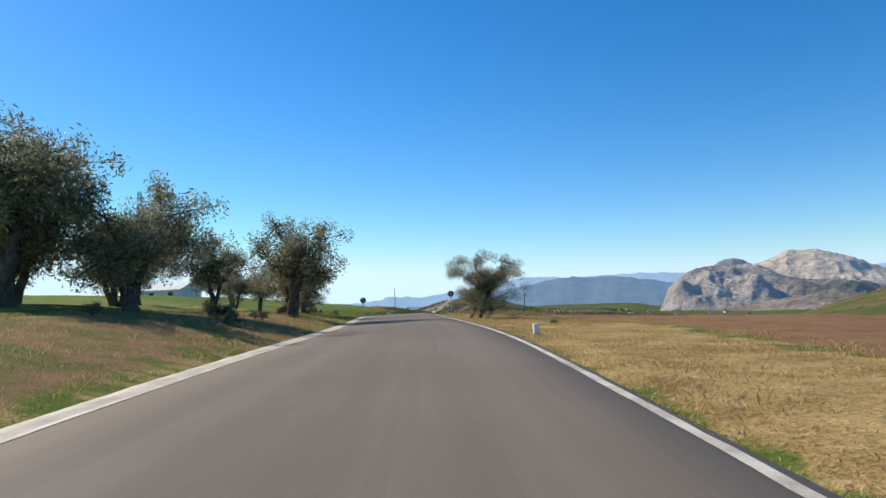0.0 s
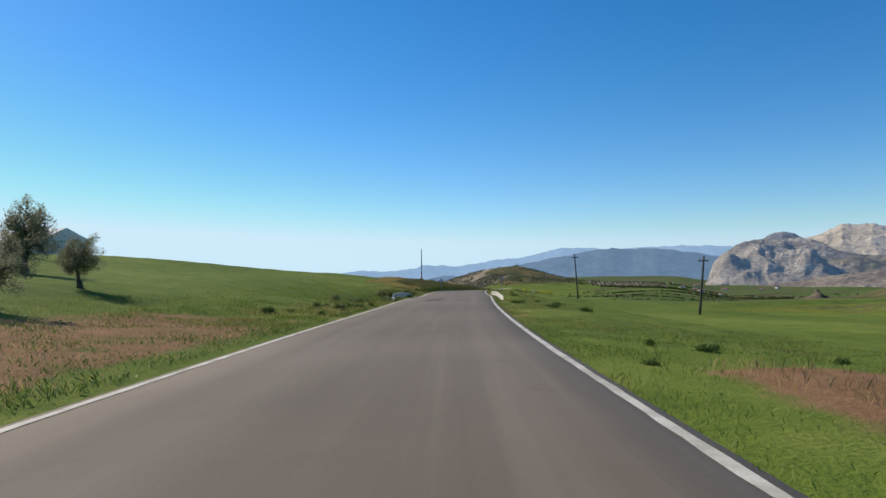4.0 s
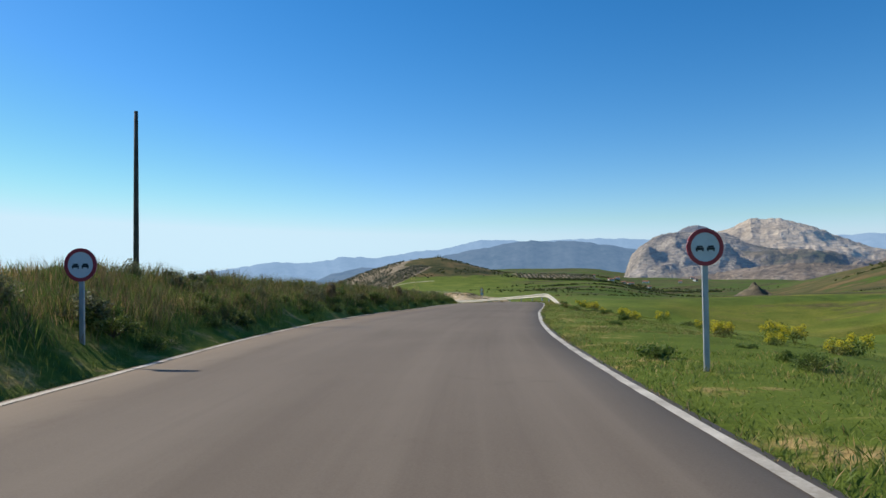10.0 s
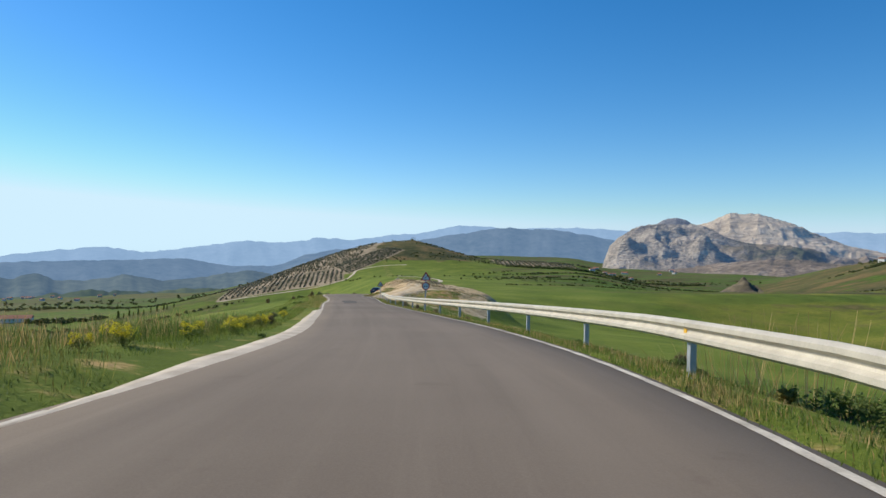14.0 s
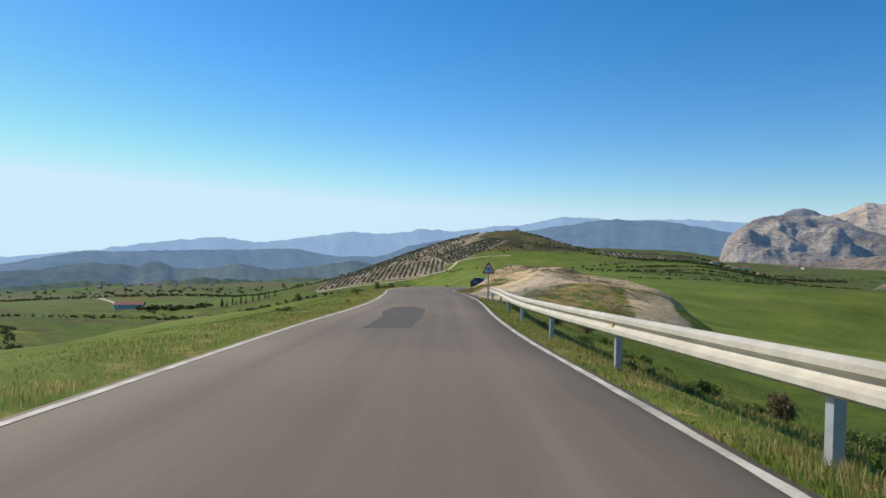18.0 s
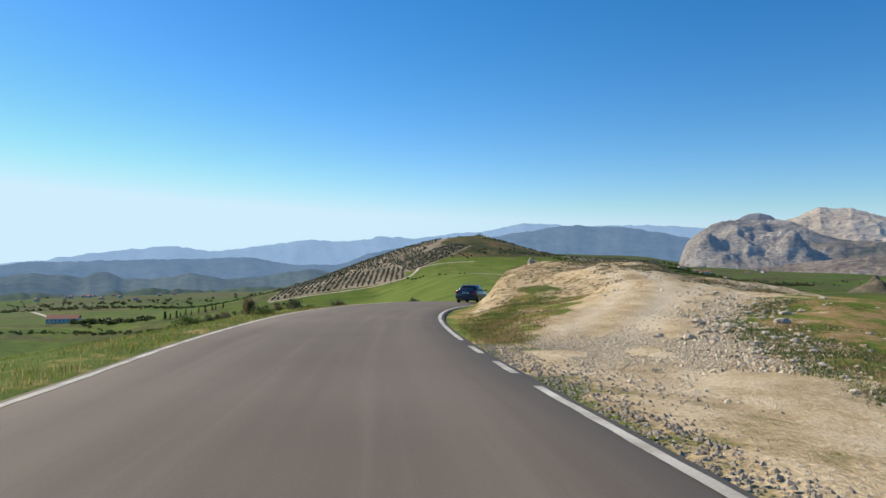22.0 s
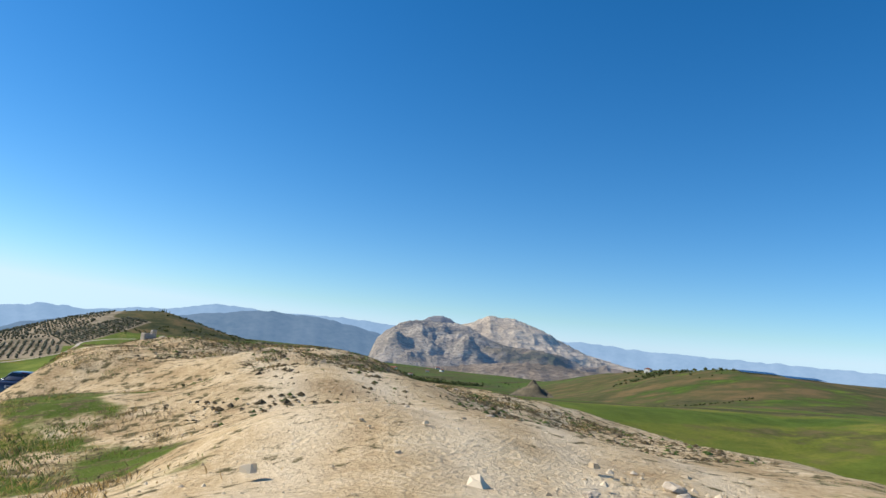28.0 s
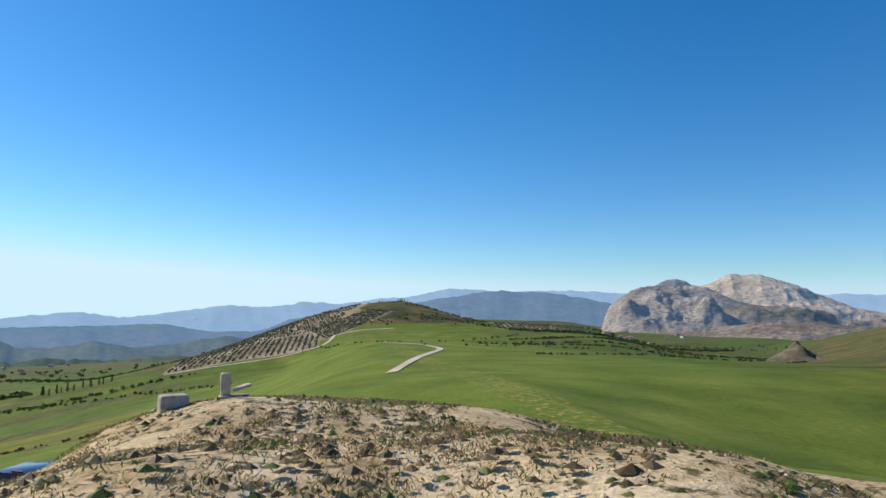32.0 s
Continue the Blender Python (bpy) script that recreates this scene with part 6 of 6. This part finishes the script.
for k, (pts, n, sz, wb) in enumerate((([(230, 1180), (330, 1175), (440, 1190), (560, 1240)], 420, 3.8, 7), ([(120, 840), (240, 870), (330, 860), (430, 900)], 260, 2.0, 2.5), ([(180, 980), (300, 1030), (400, 1020), (520, 1080)], 360, 2.6, 5),
                                      ([(100, 620), (190, 640), (300, 610), (420, 640)], 200, 1.2, 1.6), ([(360, 1290), (480, 1400), (620, 1480)], 220, 4.0, 24), ([(560, 900), (640, 960), (760, 1010)], 110, 3.0, 18),
                                      ([(-40, 640), (-140, 700), (-260, 820)], 110, 2.0, 2.5), ([(-120, 1010), (-240, 990), (-360, 1030), (-520, 1010)], 220, 3.0, 4), ([(-200, 1240), (-360, 1300), (-560, 1260), (-760, 1330)], 420, 4.0, 9), ([(-320, 760), (-420, 900), (-620, 960)], 200, 3.0, 4))):
    hedge(pts, n, sz, wb, 60 + k, "dark hedge and scrub between the fields")


def knoll(x, y, r, h, label="small dark rocky knoll standing in the green field"):
    """A small rocky cone that stands out of the fields."""
    n, m = 48, 14
    v, f = [], []
    for i in range(m + 1):
        for j in range(n):
            a = j * math.tau / n
            q = i / m
            k = noise.fractal((math.cos(a) * q * 2.2, math.sin(a) * q * 2.2, 4.0), 1.0, 2.0, 5)
            px, py = x + math.cos(a) * r * q * (0.55 if math.cos(a) > 0 else 1.0), y + math.sin(a) * r * q * 0.9
            v.append((px, py, z_at(x, y) * (1 - q) + z_at(px, py) * q - 0.4 + h * (1 - q) ** 1.15 * (1 + 0.55 * k) + 0.9 * k * (q < 0.98)))
    for i in range(m):
        for j in range(n):
            f.append((i * n + j, i * n + (j + 1) % n, (i + 1) * n + (j + 1) % n, (i + 1) * n + j))
    me = mesh("rocky_knoll", v, f, KNOLL)
    tagged(new("rocky_knoll", me), label, "hill")


KNOLL = worn("knoll_rock", (0.05, 0.043, 0.026), (0.17, 0.135, 0.08), 0.12, 0.95, own=-1, fine=1.2, relief=0.8, dist=0.5)
knoll(455, 945, 33, 19)
knoll(-94, 212, 26, 10, "dark scrubby hill behind the olive trees")


def house(x, y, w, d, h, yaw, label, roof=None):
    root = new("farmhouse")
    bm = bmesh.new()
    box(bm, (-w / 2, -d / 2, -3), (w / 2, d / 2, h), 0.05)
    part("wall", bm, PLASTER, root)
    bm = bmesh.new()
    r = [bm.verts.new(q) for q in ((-w / 2 - 0.4, -d / 2 - 0.4, h), (w / 2 + 0.4, -d / 2 - 0.4, h), (w / 2 + 0.4, d / 2 + 0.4, h), (-w / 2 - 0.4, d / 2 + 0.4, h), (-w / 2 - 0.4, 0, h + d * 0.24), (w / 2 + 0.4, 0, h + d * 0.24))]
    for f in ((0, 1, 5, 4), (2, 3, 4, 5), (0, 4, 3), (1, 2, 5), (3, 2, 1, 0)):
        bm.faces.new([r[k] for k in f])
    part("roof", bm, roof or TILE, root, "whitewashed roof" if roof else "red tiled roof")
    n = max(2, int(w / 4))
    for k in range(n):
        bm = bmesh.new()
        cx = -w / 2 + (k + 0.5) * w / n
        box(bm, (cx - 0.6, -d / 2 - 0.06, h * 0.4), (cx + 0.6, -d / 2 + 0.05, h * 0.8), 0.02)
        part("window", bm, GLASS, root, "dark window")
    put(root, x, y, yaw)
    return tagged(root, label, "house", "distant farmhouses")


house(-404, 1112, 34, 16, 5, 14, "long low farm building with a red roof")
rh = random.Random(2)
for k in range(14):
    house(-620 + rh.uniform(-150, 130), 1640 + rh.uniform(-120, 120), rh.uniform(5, 9), rh.uniform(5, 7), rh.uniform(2.5, 4), rh.uniform(-40, 40), "white village house with a red roof in the valley")
for k in range(5):
    house(520 + rh.uniform(-60, 60), 1700 + rh.uniform(-40, 60), rh.uniform(7, 12), 6, rh.uniform(3, 4), rh.uniform(-20, 20), "white farmhouse on the far slope")
house(-58, 152, 15, 7, 2.3, -20, "low white farm building behind the olive trees", PLASTER)
for x, y, w, a in ((376, 1236, 9, 10), (394, 1228, 6, -15), (410, 1240, 11, 5), (447, 1252, 6, 25)):
    house(x, y, w, 5, 2.6, a, "white farmhouse on the wooded rise")
house(705, 1035, 12, 8, 4, 30, "small white hut on the green ridge")
for k in range(10):
    house(700 + rh.uniform(-220, 420), 2050 + rh.uniform(-100, 160), rh.uniform(9, 16), 9, rh.uniform(4, 6), rh.uniform(-40, 40), "white house at the foot of the mountain")


def cypress(x, y, h):
    root = new("cypress")
    bm = bmesh.new()
    tube(bm, [(0, 0, -0.5), (0, 0, h * 0.5), (0, 0, h * 0.9)], [0.25, 0.18, 0.05], 6)
    part("trunk", bm, BARK, root)
    cs = [(0.12 * h * math.sin(k * 2.4) * (1 - k / 16), 0.12 * h * math.cos(k * 2.4) * (1 - k / 16), h * (0.12 + k * 0.055)) for k in range(16)]
    leaves("crown", cs, 40, (h * 0.09, h * 0.09, h * 0.07), h * 0.09, WEED, root, slim=0.5)
    put(root, x, y)
    return tagged(root, "dark conifer in a row beside the farm", "tree", "trees by the farm")


c0 = cypress(-268, 1062, 9)
for k in range(11):
    c = copy_thing(c0, Matrix())
    put(c, -262 + k * 6.5 + rh.uniform(-2, 2) - (28 if k > 9 else 0) * 2.6, 1058 + rh.uniform(-6, 6), rh.uniform(0, 360), rh.uniform(0.6, 1.05))
for x, y, s in ((112, 1396, 0.5), (106, 1394, 0.45), (109, 1398, 0.55), (103, 1397, 0.35), (117, 1398, 0.4)):
    c = copy_thing(c0, Matrix())
    put(c, x, y, 40, s)
    tagged(c, "dark tree on the hilltop", "tree", "trees on the hilltop")


def solar_field(x, y, yaw, rows):
    """Low tilted rows that step down the slope."""
    root = new("solar_array")
    for k in range(rows):
        px, py = x + k * 6.0 * math.sin(radians(yaw)), y + k * 6.0 * math.cos(radians(yaw))
        m = pose(px, py, z_at(px, py) + 0.9, 6, 0, -yaw)
        bm = bmesh.new()
        box(bm, (-16, -1.5, -0.04), (16, 1.5, 0.04), 0.01, m)
        part("panel", bm, PANEL, root)
        bm = bmesh.new()
        for q in (-14, -5, 5, 14):
            tube(bm, [m @ Vector((q, 0, -1.6)), m @ Vector((q, 0, -0.05))], [0.08, 0.08], 5)
        part("rack", bm, POST, root)
    tagged(root, "rows of dark blue solar panels on the far ridge", "solar panels", "solar arrays")


solar_field(556, 742, 40, 6)
solar_field(582, 716, 40, 6)


# ---- the car ahead ----
PAINT_BLUE, _nt, _b = mat("car_paint_navy", (0.010, 0.018, 0.045), 0.28)
_b.inputs["Coat Weight"].default_value = 0.6
GLASS_CAR, _nt, _b = mat("car_glass", (0.012, 0.016, 0.02), 0.06)
RUBBER = worn("tyre_rubber", (0.012, 0.012, 0.012), (0.03, 0.03, 0.03), 6, 0.85, fine=40)
LAMP_RED, _nt, _b = mat("tail_lamp_red", (0.35, 0.012, 0.012), 0.25)
CHROME = worn("alloy_rim", (0.45, 0.46, 0.47), (0.6, 0.6, 0.6), 5, 0.3, 0.8, fine=40, relief=0)


def hull(sections, material, name, parent, label="", cap=True):
    """A body through cross-sections along y: each (y, half width at sill, half width at shoulder, half width at top, z sill, z shoulder, z top)."""
    bm = bmesh.new()
    rows = []
    for y, w0, w1, w2, z0, z1, z2 in sections:
        half = [(w0 * 0.9, z0), (w0, z0 + 0.08), (w1, (z0 + z1) / 2 + 0.03), (w1 * 0.985, z1), (w2 * 1.02, z2 - 0.05), (w2 * 0.85, z2)]
        rows.append([bm.verts.new((x, y, z)) for x, z in half] + [bm.verts.new((-x, y, z)) for x, z in half[::-1]])
    for a, b in zip(rows, rows[1:]):
        for k in range(len(a)):
            bm.faces.new((a[k], a[(k + 1) % len(a)], b[(k + 1) % len(a)], b[k]))
    bm.faces.new(rows[0][::-1])
    bm.faces.new(rows[-1])
    bmesh.ops.bevel(bm, geom=[e for e in bm.edges if e.calc_face_angle(0) > 0.5], offset=0.03, segments=2, affect="EDGES")
    return part(name, bm, material, parent, label, smooth=True)


def saloon(x, y, yaw):
    root = new("car")
    body = hull([(-2.15, 0.72, 0.80, 0.70, 0.30, 0.62, 0.92), (-2.05, 0.78, 0.85, 0.76, 0.24, 0.66, 1.0), (-1.5, 0.82, 0.86, 0.78, 0.2, 0.7, 1.0), (0.2, 0.83, 0.87, 0.80, 0.2, 0.7, 0.96), (1.3, 0.82, 0.86, 0.74, 0.2, 0.68, 0.93), (2.0, 0.78, 0.82, 0.66, 0.25, 0.6, 0.80), (2.15, 0.68, 0.72, 0.55, 0.3, 0.5, 0.68)], PAINT_BLUE, "body", root, "navy blue painted body")
    hull([(-1.75, 0.72, 0.74, 0.60, 0.95, 1.0, 1.04), (-1.15, 0.74, 0.74, 0.56, 0.95, 1.15, 1.37), (-0.4, 0.75, 0.75, 0.58, 0.95, 1.2, 1.42), (0.35, 0.75, 0.74, 0.55, 0.95, 1.15, 1.36), (1.15, 0.74, 0.74, 0.6, 0.93, 0.96, 0.99)], PAINT_BLUE, "roof", root, "navy blue roof")
    bm = bmesh.new()
    vs = [bm.verts.new(q) for q in ((-0.60, -1.735, 1.045), (0.60, -1.735, 1.045), (0.50, -1.22, 1.335), (-0.50, -1.22, 1.335))]
    bm.faces.new(vs)
    bmesh.ops.solidify(bm, geom=bm.faces[:], thickness=-0.018)
    part("rear_window", bm, GLASS_CAR, root, "dark rear window")
    for s in (-1, 1):
        bm = bmesh.new()
        vs = [bm.verts.new(q) for q in ((s * 0.752, -1.35, 1.02), (s * 0.752, 0.95, 1.0), (s * 0.60, 0.3, 1.32), (s * 0.60, -1.05, 1.33))]
        bm.faces.new(vs if s > 0 else vs[::-1])
        bmesh.ops.solidify(bm, geom=bm.faces[:], thickness=0.02)
        part("side_window", bm, GLASS_CAR, root, "dark side windows")
        bm = bmesh.new()
        box(bm, (s * 0.56, -2.19, 0.70), (s * 0.83, -2.06, 0.90), 0.03) if s > 0 else box(bm, (-0.83, -2.19, 0.70), (-0.56, -2.06, 0.90), 0.03)
        part("tail_lamp", bm, LAMP_RED, body, "red tail lamp")
        bm = bmesh.new()
        lo, hi = sorted((s * 0.87, s * 1.0))
        box(bm, (lo, 0.72, 0.98), (hi, 0.86, 1.1), 0.03)
        part("wing_mirror", bm, PAINT_BLUE, root)
    bm = bmesh.new()
    box(bm, (-0.78, -2.22, 0.30), (0.78, -2.02, 0.56), 0.05)
    bumper = part("rear_bumper", bm, PAINT_BLUE, root)
    bm = bmesh.new()
    box(bm, (-0.26, -2.205, 0.72), (0.26, -2.18, 0.83), 0.008)
    plate = part("number_plate", bm, WHITE, root, "white number plate with a plain bar")
    bm = bmesh.new()
    box(bm, (-0.2, -2.212, 0.75), (0.2, -2.206, 0.80), 0.001)
    part("bar", bm, BLACK, plate)
    bm = bmesh.new()
    box(bm, (-0.14, -1.2, 1.345), (0.14, -1.14, 1.375), 0.01)
    part("brake_lamp", bm, LAMP_RED, root, "red high brake lamp")
    for s in (-1, 1):
        for y0 in (-1.3, 1.35):
            bm = bmesh.new()
            lo, hi = sorted((s * 0.66, s * 0.86))
            r = bmesh.ops.create_cone(bm, cap_ends=True, segments=28, radius1=0.31, radius2=0.31, depth=hi - lo)
            bmesh.ops.transform(bm, verts=r["verts"], matrix=Matrix.Translation(((lo + hi) / 2, y0, 0.31)) @ Matrix.Rotation(radians(90), 4, "Y"))
            bmesh.ops.bevel(bm, geom=[e for e in bm.edges if e.calc_face_angle(0) > 0.8], offset=0.03, segments=2, affect="EDGES")
            wheel = part("wheel", bm, RUBBER, root, "black tyre")
            bm = bmesh.new()
            r = bmesh.ops.create_cone(bm, cap_ends=True, segments=24, radius1=0.2, radius2=0.19, depth=0.02)
            bmesh.ops.transform(bm, verts=r["verts"], matrix=Matrix.Translation((s * 0.865, y0, 0.31)) @ Matrix.Rotation(radians(90), 4, "Y"))
            part("rim", bm, CHROME, wheel, "grey alloy rim")
    t = float(road_turn(y))
    root.matrix_basis = pose(x, y, float(road_z(y)) + 0.05, math.degrees(math.atan(-0.065)), 0, yaw - math.degrees(math.atan(t)))
    tagged(root, "dark navy blue saloon car driving away along the road", "car")


saloon(float(road_x(358)) + 0.9, 358, 0)


def marker_stone(x, y):
    """A low squared boundary stone with a rounded head and a chipped foot."""
    root = new("boundary_stone")
    bm = bmesh.new()
    box(bm, (-0.075, -0.06, -0.2), (0.075, 0.06, 0.30), 0.02)
    for v in bm.verts:
        v.co += Vector(noise.noise_vector(v.co * 9.0)) * 0.008
    part("stone", bm, WHITE, root)
    bm = bmesh.new()
    box(bm, (-0.085, -0.07, -0.2), (0.085, 0.07, 0.05), 0.015)
    part("foot", bm, BLOCK, root, "weathered grey foot")
    put(root, x, y, 8)
    tagged(root, "low whitewashed boundary stone in the dry verge", "boundary stone")


marker_stone(2.85, 17.7)
